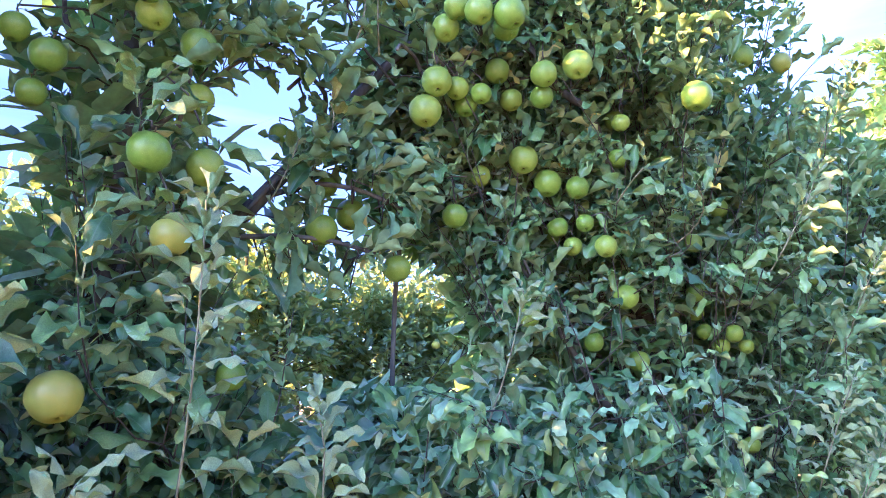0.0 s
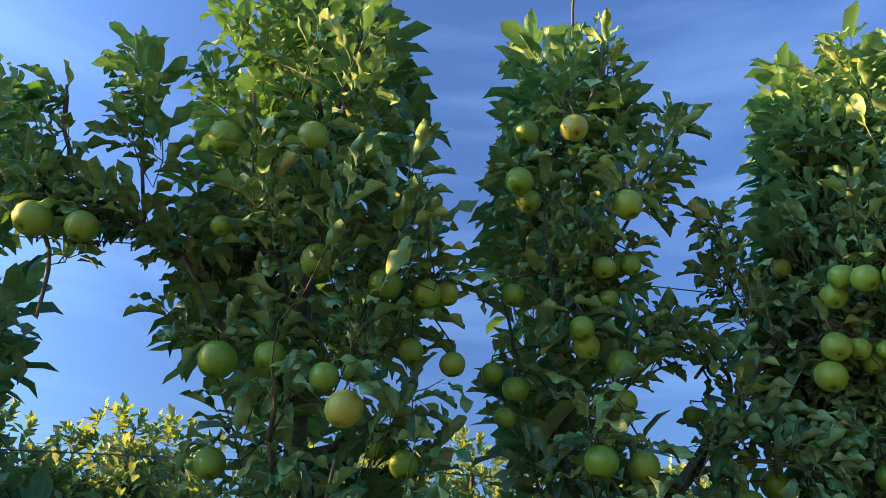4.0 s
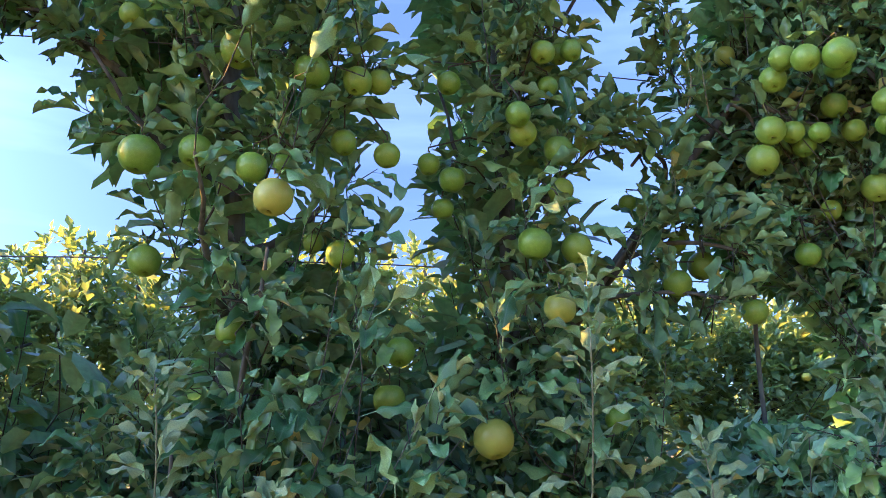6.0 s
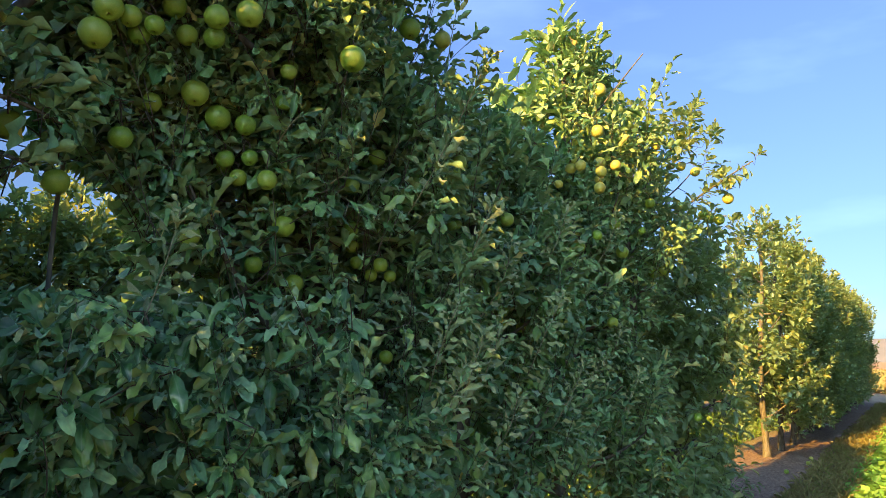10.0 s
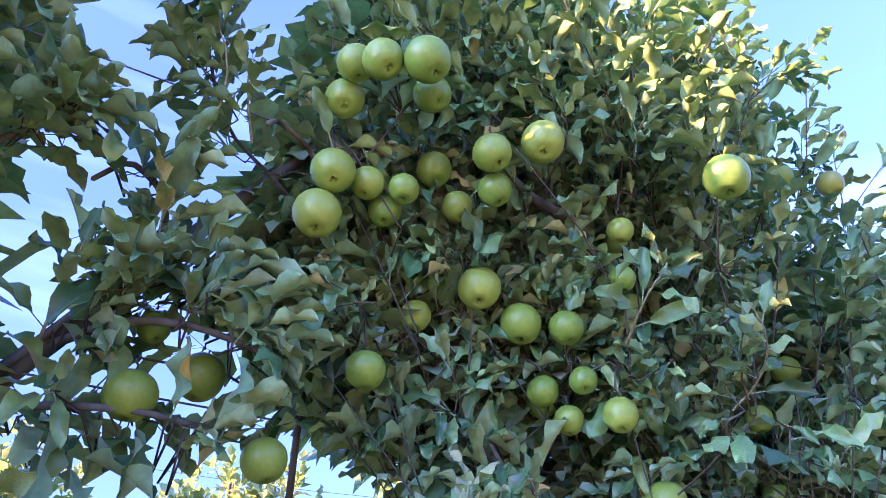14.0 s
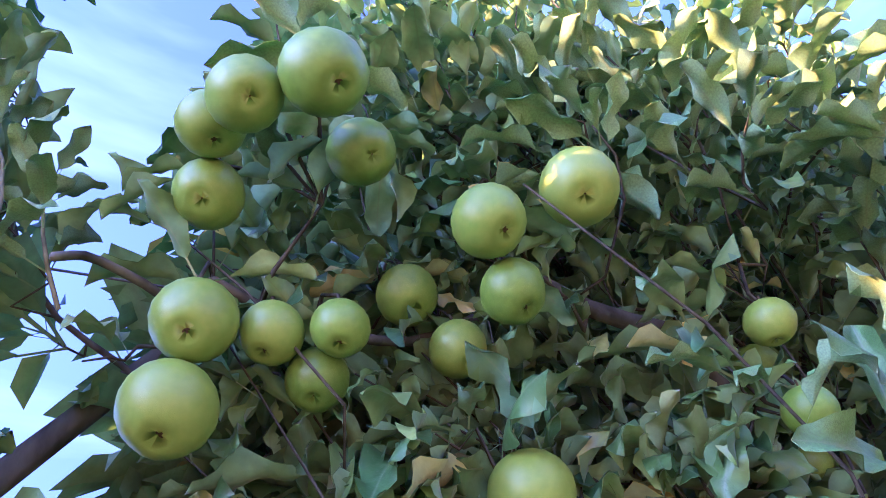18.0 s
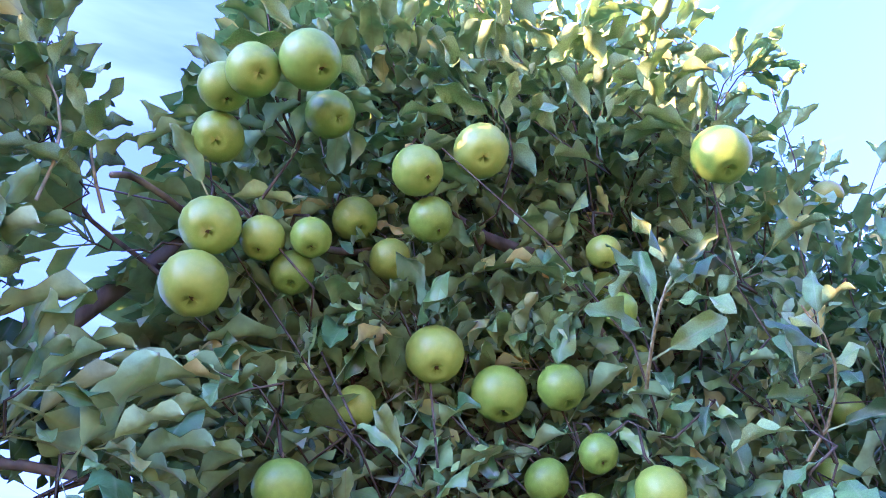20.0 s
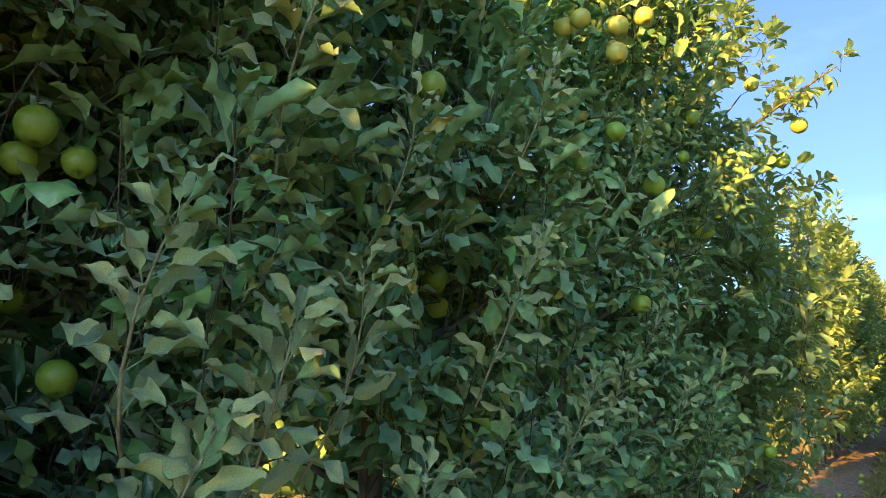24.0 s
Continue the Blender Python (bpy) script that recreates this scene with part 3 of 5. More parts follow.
def sightlines_of(f):
    """The sight lines along which leaves before a fruit are cleared, so that it shows."""
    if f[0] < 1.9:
        return [SIGHTLINES[0], SIGHTLINES[2], BELOW] if f[0] > 0.9 and f[2] > 1.95 else SIGHTLINES[:1]
    return SIGHTLINES[:2] if f[0] > 2.2 else SIGHTLINES


ROSETTES = [(1.39, 1.08, 2.13, 0.10), (1.57, 1.07, 2.10, 0.10)]               # fans of large pale leaves that stand clear


def outline(profile, z):
    zs = [p[0] for p in profile]
    return np.interp(z, zs, [p[1] for p in profile]), np.interp(z, zs, [p[2] for p in profile])


HOLLOWS = [(1.0, 1.36, 1.5, 2.2, 1.62, 2.0), (1.04, 1.42, 1.15, 2.2, 1.62, 1.76)]    # the same with depth: (x, x, y, y, z, z)
NICHE = (0.56, 0.92, 1.28, 1.98)                                              # from x to x, nothing that hangs before this y and over this z
GAPS = [(0.60, 0.71, 2.2, 2.32), (0.80, 0.86, 2.2, 2.32), (0.60, 0.88, 2.32, 2.5), (0.85, 0.92, 2.17, 2.3), (2.48, 2.95, 1.06, 1.32), (1.0, 1.25, 0.9, 1.12), (0.60, 0.88, 2.5, 3.4), (0.09, 0.17, 1.99, 2.27), (-0.86, -0.70, 2.0, 2.34), (0.80, 1.16, 1.68, 1.88), (0.80, 1.28, 1.62, 1.70)]     # (x from, to, z from, to) left open between the crowns


def rounded(profile, z, y, y0, back):
    """The outline at a height, drawn in towards the back of the crown."""
    el, er = outline(profile, z)
    deep = np.clip((y - y0 + 0.25) / (back + 0.25), 0, 1)
    narrow = (er - el) / 2 * (1 - np.sqrt(1 - deep ** 2))
    return el + narrow, er - narrow


def grow(x0, y0, profile, front, back, shoots, seed, limbs=16, trunk_r=0.035, leaf_len=0.096, fruit=(), extra=(), blades=NEAR_BLADES, lean=0.0, leaves_each=13, keep_y=None, core=()):
    """The parts of one orchard tree as arrays: trunk, limbs, twigs, leaves. profile rows are (height, left end, right end) along the row."""
    rng = np.random.RandomState(seed)
    top = profile[-1][0]
    reach = (min(p[1] for p in profile) - 0.3, max(p[2] for p in profile) + 0.3)
    shown = [f for f in FRUIT + ROSETTES if reach[0] < f[0] < reach[1]] if y0 == ROW_Y else []
    zt = np.linspace(0, top - 0.1, 16)
    mid = np.array([sum(outline(profile, z)) / 2 for z in zt])
    follow = np.clip((zt - 0.9) / 1.6, 0, 1) * 0.75
    trunk = np.stack([x0 * (1 - follow) + mid * follow + 0.02 * np.sin(zt * 3 + seed) + lean * zt, y0 + 0.03 * np.sin(zt * 2.3 + seed * 2), zt], -1)
    tr = trunk_r * (1.25 - zt / top) + 0.004
    tr[0] *= 1.35
    wood = {"trunk": tube(trunk, tr, 9)}
    nodes_at, nodes_r = [trunk[3:]], [tr[3:]]
    arms = []
    for i in range(limbs):
        z = 0.5 + (top - 0.9) * (i + rng.uniform(0, 0.6)) / limbs
        b = np.array([np.interp(z, zt, trunk[:, k]) for k in range(3)])
        end_z = min(z + rng.uniform(0.05, 0.5), top - 0.1)
        xl, xr = outline(profile, end_z)
        ang = rng.uniform(0, 2 * np.pi)
        cx, hx = (xl + xr) / 2, (xr - xl) / 2
        e_x = cx + hx * 0.85 * math.cos(ang)
        s = math.sin(ang)
        e_y = y0 + (back if s > 0 else front) * 0.8 * s
        e = np.array([e_x, e_y, end_z])
        t = np.linspace(0, 1, 8)[:, None]
        ctrl = b * 0.45 + e * 0.55 + np.array([0, 0, -0.12])
        p = (1 - t) ** 2 * b + 2 * t * (1 - t) * ctrl + t * t * e + rng.normal(0, 0.008, (8, 3)) * t
        r0 = np.interp(z, zt, tr) * rng.uniform(0.35, 0.55)
        r = np.linspace(r0, 0.0035, 8)
        arms.append(tube(p, r, 6))
        nodes_at.append(p[1:]), nodes_r.append(r[1:])
    more, hangs = [], []
    for pts, r0, r1, *dense in extra:
        pts = np.array(pts, float)
        k = np.linspace(0, len(pts) - 1, 12)
        p = np.stack([np.interp(k, np.arange(len(pts)), pts[:, c]) for c in range(3)], -1)
        p[1:-1] = (p[:-2] + 2 * p[1:-1] + p[2:]) / 4
        r = np.linspace(r0, r1, 12)
        arms.append(tube(p, r, 8))
        nodes_at.append(p[2:]), nodes_r.append(r[2:])
        if r1 < 0.005:
            hangs += [r1 >= 0.0035] * (7 if r1 < 0.0035 else 9 * (dense[0] if dense else 1))
            more.append(p[5:] + rng.normal(0, 0.015, (7, 3)) if r1 < 0.0035 else np.repeat(p[3:], dense[0] if dense else 1, 0) + rng.normal(0, 0.025, (9 * (dense[0] if dense else 1), 3)))
    nodes_at, nodes_r = np.concatenate(nodes_at), np.concatenate(nodes_r)

    # shoots: their starting places fill the outline, each joined by a twig to the nearest wood
    zs = rng.uniform(profile[0][0], top - 0.05, shoots * 3)
    xl, xr = outline(profile, zs)
    keepers = rng.uniform(0, 1, len(zs)) < (xr - xl) / (xr - xl).max() * np.clip((top + 0.5 - zs) / 1.0, 0.4, 1)
    zs, xl, xr = zs[keepers][:shoots], xl[keepers][:shoots], xr[keepers][:shoots]
    n = len(zs)
    rad, ang = np.sqrt(rng.uniform(0.06, 1, n)), rng.uniform(0, 2 * np.pi, n)
    taper = np.clip((top - zs) / 0.6, 0.25, 1)
    ys = np.sin(ang)
    starts = np.stack([(xl + xr) / 2 + (xr - xl) / 2 * 0.92 * rad * np.cos(ang), y0 + np.where(ys > 0, back, front) * ys * rad * taper * 0.9, zs], -1)
    hubs = starts[rng.randint(0, n, max(n // 11, 1))]
    tied = rng.uniform(0, 1, n) < 0.74
    near_hub = hubs[rng.randint(0, len(hubs), n)] + rng.normal(0, 1, (n, 3)) * np.array([0.08, 0.06, 0.08])
    starts[tied] = near_hub[tied]
    starts[:, 2] = np.clip(starts[:, 2], profile[0][0], top - 0.05)
    xl, xr = rounded(profile, starts[:, 2], starts[:, 1], y0, back)
    starts[:, 0] = np.clip(starts[:, 0], xl + 0.03, xr - 0.03)
    zs = starts[:, 2]
    if keep_y is not None:
        starts[:, 1] = np.maximum(starts[:, 1], keep_y + 0.06)
    for place, reach, count in core:         # where the crown is thick inside
        starts = np.concatenate([starts, np.array(place) + rng.normal(0, 0.5, (count, 3)) * np.array(reach)])
    xl, xr = rounded(profile, starts[:, 2], starts[:, 1], y0, back)
    starts[:, 0] = np.clip(starts[:, 0], xl + 0.03, xr - 0.03)
    zs, n = starts[:, 2], len(starts)
    own, hanging = n, np.array(hangs, bool)
    if more:
        starts = np.concatenate([starts, *more])
        zs, n = starts[:, 2], len(starts)
    # hollows in the face of the crown, where the wood and the shade behind show
    for _ in range(shoots // 95 if len(blades[0][0]) > 4 else 0):
        hz = rng.uniform(0.7, top - 0.5)
        hl, hr = outline(profile, hz)
        hole = np.array([rng.uniform(hl + 0.1, hr - 0.1), y0 - front * rng.uniform(0.75, 1.0), hz])
        away = np.linalg.norm((starts - hole) * np.array([1, 0.7, 1]), axis=1)
        starts[away < rng.uniform(0.08, 0.15), 1] += 0.28
    axis = np.stack([np.interp(zs, zt, trunk[:, 0]), np.full(n, y0), zs - 0.15], -1)
    out = unit(starts - axis)
    kind = rng.uniform(0, 1, n)
    kind[own:] = np.where(hanging[own - n:], 0.8, kind[own:]) if own < n else kind[own:]
    up = np.where(kind < 0.35, 1.3, np.where(kind < 0.75, 0.35, -0.15))
    way = unit(out * 0.8 + np.array([0, 0, 1]) * up[:, None] + rng.normal(0, 0.35, (n, 3)))
    way[:, 1] *= np.where(kind < 0.35, 0.5, 0.8)
    way = unit(way)
    length = np.where(kind < 0.35, rng.uniform(0.16, 0.42, n), rng.uniform(0.03, 0.10, n))
    length *= np.clip((top + 0.12 - zs) / 0.5, 0.35, 1)
    length[own:] *= 0.4
    twigs, lb, ld, lf, ls, free = [], [], [], [], [], []
    order = np.argsort(np.abs(starts - axis).sum(1))
    joint_at, joint_w = np.concatenate([nodes_at, starts[order]]), np.concatenate([nodes_r, np.full(n, 0.004)])
    base_n = len(nodes_at)
    live = np.ones(n, bool)
    high = np.clip((zs - 1.6) / 0.6, 0, 1)          # leaves hang lower down and spread higher up
    for rank, i in enumerate(order):
        p = starts[i]
        known, known_r = joint_at[:base_n + rank], joint_w[:base_n + rank]
        cost = np.linalg.norm(known - p, axis=1) + np.clip(known[:, 2] - p[2], 0, None) * 0.8 + np.clip(p[1] - known[:, 1], 0, None) * 0.8
        j = int(np.argmin(cost))
        q, rq = known[j], min(known_r[j] * 0.6, 0.004)
        tip = p + way[i] * length[i] + np.array([0, 0, -0.25 * length[i] ** 2])
        if i < own:
            el, er = rounded(profile, tip[2], tip[1], y0, back)
            tip[0] = min(max(tip[0], el - 0.03), er + 0.03)
        if keep_y is not None:
            tip[1] = max(tip[1], keep_y + 0.05)
        m = (q + p) / 2 + rng.normal(0, 0.02, 3) + np.array([0, 0, -0.03])
        mid = (p + tip) / 2
        bare = False
        if y0 == ROW_Y and not (i >= own and not hanging[i - own]):
            for gx0, gx1, gz0, gz1 in GAPS:
                bare |= any(gx0 < v[0] < gx1 and gz0 < v[2] < gz1 for v in ((m, p, mid, tip) if i < own else (tip,)))
            for hx0, hx1, hy0, hy1, hz0, hz1 in HOLLOWS:
                bare |= any(hx0 < v[0] < hx1 and hy0 < v[1] < hy1 and hz0 < v[2] < hz1 for v in (p, tip))
            if i < own:
                el, er = rounded(profile, m[2], m[1], y0, back)
                bare |= not el - 0.02 < m[0] < er + 0.02
        bare |= np.linalg.norm(q - p) > 0.32
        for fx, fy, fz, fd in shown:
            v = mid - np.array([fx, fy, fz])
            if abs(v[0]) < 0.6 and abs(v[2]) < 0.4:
                for lane in sightlines_of((fx, fy, fz)):
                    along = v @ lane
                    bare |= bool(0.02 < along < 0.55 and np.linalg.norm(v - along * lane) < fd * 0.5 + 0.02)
        if bare:
            joint_at[base_n + rank] = 1e3
            live[i] = False
            continue
        if len(blades[0][0]) > 4:
            twigs.append(tube([q, m, p, (p + tip) / 2 + rng.normal(0, 0.006, 3), tip], [rq * 0.9, rq * 0.75, max(rq * 0.5, 0.0018), 0.0015, 0.0010], 3))
        elif i % 6 == 0:
            twigs.append(tube([q, p, tip], [0.005, 0.003, 0.002], 3))
        cnt = int(rng.uniform(0.75, 1.3) * leaves_each * (1.4 if kind[i] < 0.35 else 0.85))
        s = np.concatenate([rng.uniform(-0.45, 0, cnt // 4), np.linspace(0.08, 1.0, cnt - cnt // 4)])
        for k, sv in enumerate(s):
            base = p + (tip - p) * sv if sv >= 0 else p + (m - p) * (-sv)
            phi = k * 2.4 + i
            a = unit(np.cross(way[i], [0.3, 0.8, 0.1]))
            c = np.cross(way[i], a)
            side = a * math.cos(phi) + c * math.sin(phi)
            opening = 0.75 - 0.45 * max(sv, 0) + rng.uniform(-0.15, 0.2)
            d = way[i] * (1 - opening) + side * opening + out[i] * 0.2 + np.array([0, 0, 0.05 + 0.28 * high[i] - 0.6 * rng.uniform()])
            f = np.array([0, -0.1, 1.0]) + out[i] * 0.4 + way[i] * 0.25 + rng.normal(0, 0.3, 3)
            lb.append(base), ld.append(d), lf.append(f)
            ls.append(leaf_len * rng.uniform(0.5, 1.22) * (0.8 if sv > 0.93 else 1) * 1.22)
            free.append(0 if i < own else 1 if hanging[i - own] else 2)
    nodes_at, nodes_r = np.concatenate([nodes_at, starts[live]]), np.concatenate([nodes_r, np.full(live.sum(), 0.003)])
    # spurs that carry the fruit, with a rosette of leaves behind each
    for fx, fy, fz, fd in fruit:
        p = np.array([fx, fy, fz + fd * 0.62])
        cost = np.linalg.norm(nodes_at - p, axis=1) + np.clip(p[1] - nodes_at[:, 1], 0, None) * 4 + np.clip(p[2] - nodes_at[:, 2], 0, None) * 0.5
        j = int(np.argmin(cost))
        q = nodes_at[j]
        m = (p + q) / 2 + np.array([0, 0.01, 0.035])
        twigs.append(tube([q, m, p + np.array([0, 0.003, 0.01]), p], [min(nodes_r[j] * 0.5, 0.003), 0.0022, 0.0019, 0.0018], 5))
        for k in range(7):
            phi = k * 2.4 + fx * 9
            d = np.array([math.cos(phi), math.sin(phi) * 0.7 + 0.25, rng.uniform(-0.15, 0.5)])
            lb.append(p + np.array([0, 0.008, 0.006])), ld.append(d), lf.append(np.array([0, -0.3, 1.0]) + rng.normal(0, 0.3, 3)), ls.append(leaf_len * rng.uniform(0.7, 1.1) * 1.15)
        # two more leaves added on the sun side, to shade the fruit
        for side in (-0.35, 0.3):
            lb.append(p + np.array([-0.012, 0.01, 0.008])), ld.append(np.array([-0.75, side, -0.45])), lf.append(np.array([-0.8, 0, 0.6]) + rng.normal(0, 0.2, 3)), ls.append(leaf_len * 1.1)
    free = np.array(free + [1] * (len(lb) - len(free)))
    lb, ld, lf, ls = np.array(lb), np.array(ld), np.array(lf), np.array(ls)
    # leaves are cleared close round the fruit, and along its sight lines to the path
    centre = lb + unit(ld) * ls[:, None] * 0.6
    luck = rng.uniform(0, 1, len(lb))
    el, er = rounded(profile, centre[:, 2], centre[:, 1], y0, back)
    ok = (free > 0) | (np.maximum(el - centre[:, 0], centre[:, 0] - er) < 0.03 + 0.05 * luck)      # pruned to the outline
    if y0 == ROW_Y:
        for gx0, gx1, gz0, gz1 in GAPS:
            ok &= ~((free < 2) & (centre[:, 0] > gx0) & (centre[:, 0] < gx1) & (centre[:, 2] > gz0) & (centre[:, 2] < gz1))
        for hx0, hx1, hy0, hy1, hz0, hz1 in HOLLOWS:
            ok &= ~((free < 2) & (centre > (hx0, hy0, hz0)).all(1) & (centre < (hx1, hy1, hz1)).all(1))
        ok &= ~((free == 1) & (centre[:, 0] > NICHE[0]) & (centre[:, 0] < NICHE[1]) & (centre[:, 1] < NICHE[2]) & (centre[:, 2] > NICHE[3]))
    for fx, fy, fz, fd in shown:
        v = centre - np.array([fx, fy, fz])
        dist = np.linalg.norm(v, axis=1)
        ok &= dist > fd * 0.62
        for lane in sightlines_of((fx, fy, fz)):
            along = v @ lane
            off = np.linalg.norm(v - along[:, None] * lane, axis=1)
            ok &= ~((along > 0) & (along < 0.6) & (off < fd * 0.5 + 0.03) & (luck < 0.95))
    if keep_y is not None:
        ok &= (centre[:, 1] > keep_y - 0.05) & (lb[:, 1] > keep_y)
    lb, ld, lf, ls = lb[ok], ld[ok], lf[ok], ls[ok]
    wood.update(limbs=arms, twigs=joined(twigs))
    kinds = rng.randint(0, len(blades), len(lb))
    return wood, lb, leaf_frames(ld, lf), ls, kinds


YOUNG_MESHES = [mesh_arrays("leaf", v, t, [MAT_DOWNY, MAT_UNDER], s, rib) for v, t, s, rib in [FINE_BLADES[k] for k in (1, 3, 4, 7)]]
LEAF_MESHES = [mesh_arrays("leaf", v, t, [MAT_LEAF, MAT_UNDER], s, rib) for v, t, s, rib in FINE_BLADES]


def apple_tree(x0, y0, label, grown, blades, mats, singles=0, group="apple trees in the row", close=False):
    """Assembles one tree under an empty at its foot."""
    wood, lb, turn, ls, kinds = grown
    tree = tagged(new("apple_tree"), label, "tree", group)
    tree.location = (x0, y0, 0)
    origin = np.array([x0, y0, 0])

    def put(name, vt, mat, label="", kind=""):
        return child(name, mesh_arrays(name, vt[0] - origin, vt[1], [mat]), tree, label, kind)

    put("trunk", wood["trunk"], MAT_BARK, "grey-brown trunk with rough bark")
    if singles:
        for arm in wood["limbs"]:
            put("limb", arm, MAT_BARK)
    else:
        put("branchwork", joined(wood["limbs"]), MAT_BARK, kind="stuff")
    put("twigwork", wood["twigs"], MAT_TWIG, "thin brown twigs and fruiting spurs", "stuff")
    order = np.argsort(lb[:, 1] + np.where((lb[:, 2] > 1.2) & (lb[:, 2] < 2.7), 0, 1.0) - (0.3 * ((lb[:, 0] < 1.8) & (lb[:, 2] > 1.8)) if close else 0))
    single, rest = order[:singles], order[singles:]
    if len(mats) > 1:
        hidden = rest[lb[rest, 1] > y0 - 0.12]
        hidden = hidden[np.arange(len(hidden)) % 4 > 0]
        rest = rest[lb[rest, 1] <= y0 - 0.12]
        child("back_foliage", leaf_mesh("back_foliage", BACK_BLADES, lb[hidden] - origin, turn[hidden], ls[hidden] * 1.42, kinds[hidden] % 3, mats), tree, "dense green leaves", "stuff")
        front, rest = (rest[:3200 if close else 1500], rest[3200 if close else 1500:]) if singles and x0 < 3 else (rest[:60], rest[60:])
        child("outer_foliage", leaf_mesh("outer_foliage", FINE_BLADES, lb[front] - origin, turn[front], ls[front], kinds[front], mats), tree, "outer green leaves with toothed rims, paler beneath", "stuff")
    child("foliage", leaf_mesh("foliage", blades, lb[rest] - origin, turn[rest], ls[rest], kinds[rest], mats), tree, "dense green leaves, paler beneath", "stuff")
    for i in single:
        ob = child("leaf", LEAF_MESHES[kinds[i]], tree)
        ob.matrix_basis = Matrix.Translation(Vector(lb[i] - origin)) @ Matrix([list(r) for r in turn[i]]).to_4x4() @ Matrix.Scale(ls[i], 4)
    return tree


# ---- apples ----
def apple_body(seed, rings=14, sides=18):
    """A fruit of diameter 1 about its centre: hollow at the stalk, dimpled at the eye, slightly five-lobed below."""
    rng = np.random.RandomState(seed)
    tall, skew = rng.uniform(0.88, 1.0), rng.uniform(-0.04, 0.04)
    th = np.linspace(0.0, np.pi, rings)
    r = 0.5 * np.sin(th) ** 0.82
    z = 0.5 * tall * np.cos(th)
    z -= 0.15 * np.exp(-(r / 0.11) ** 2) * (th < 1.5)
    z += 0.11 * np.exp(-(r / 0.10) ** 2) * (th > 1.5)
    r *= 1 - 0.10 * np.clip(-z / 0.5, 0, 1)
    phi = np.arange(sides) * 2 * np.pi / sides
    lobes = 1 + 0.028 * np.cos(5 * phi)[None] * np.clip(-z[:, None] * 2.4, 0, 1) + 0.015 * np.cos(2 * phi + seed)[None]
    v = np.stack([r[:, None] * lobes * np.cos(phi) + skew * z[:, None], r[:, None] * lobes * np.sin(phi), np.repeat(z[:, None], sides, 1)], -1).reshape(-1, 3)
    i, j = np.meshgrid(np.arange(rings - 1), np.arange(sides), indexing="ij")
    p, q = i * sides + j, i * sides + (j + 1) % sides
    t = np.concatenate([np.stack([p, p + sides, q + sides], -1).reshape(-1, 3), np.stack([p, q + sides, q], -1).reshape(-1, 3)])
    return v, t


def calyx_tuft():
    """Five dry, curled sepals round the eye."""
    parts = []
    for k in range(5):
        a = k * 2 * math.pi / 5
        c, s = math.cos(a), math.sin(a)
        v = np.array([(0.0, -0.022, 0), (0.0, 0.022, 0), (0.05, 0.012, -0.02), (0.05, -0.012, -0.02), (0.075, 0, -0.005)])
        v = np.stack([v[:, 0] * c - v[:, 1] * s, v[:, 0] * s + v[:, 1] * c, v[:, 2]], -1)
        parts.append((v, np.array([(0, 1, 2), (0, 2, 3), (3, 2, 4)])))
    v, t = joined(parts)
    return v + np.array([0, 0, -0.365]), t


APPLES = {}
for tone, mat in (("green", MAT_APPLE), ("yellow_skin", MAT_YELLOW_SKIN)):
    APPLES[tone] = [mesh_arrays("apple", *apple_body(i), [mat]) for i in range(5)]
SMALL_APPLES = [mesh_arrays("apple", *apple_body(i, 8, 10), [MAT_YELLOW_SKIN if i == 1 else MAT_APPLE]) for i in range(2)]
STEM = mesh_arrays("stem", *tube([(0, 0, 0.30), (0.012, 0.01, 0.45), (0.02, 0.0, 0.62)], [0.022, 0.017, 0.024], 6), [MAT_STEM])
CALYX = mesh_arrays("calyx", *calyx_tuft(), [MAT_CALYX])


def apple(x, y, z, d, rng, yellow_skin=False):
    ob = tagged(new("apple", APPLES["yellow_skin" if yellow_skin else "green"][rng.randint(5)]),
                "yellow apple hanging from a spur, ripening or coloured as sunlit" if yellow_skin else ("pale green apple hanging among the leaves" if d > 0.066 else "small pale green apple half hidden by leaves"),
                "apple", "apples on the trees")
    m = Matrix.Translation((x, y, z)) @ Euler((rng.uniform(-0.55, 0.15), rng.uniform(-0.3, 0.3), rng.uniform(0, 6.28)), "ZYX").to_matrix().to_4x4() @ Matrix.Scale(d, 4)
    ob.matrix_basis = m
    child("stem", STEM, ob, "short brown stem")
    child("calyx", CALYX, ob, "dry brown calyx")
    return ob


rng_fruit = np.random.RandomState(5)
for fx, fy, fz, fd in FRUIT:
    yellow_skin = any(abs(fx - rx) < 0.05 and abs(fz - rz) < 0.06 for rx, rz in RIPE_OR_SUNLIT) 
    apple(fx, fy, fz, fd, rng_fruit, yellow_skin)


def fruit_between(x0, x1):
    return [f for f in FRUIT if x0 <= f[0] < x1]


NEAR = [MAT_LEAF, MAT_UNDER]
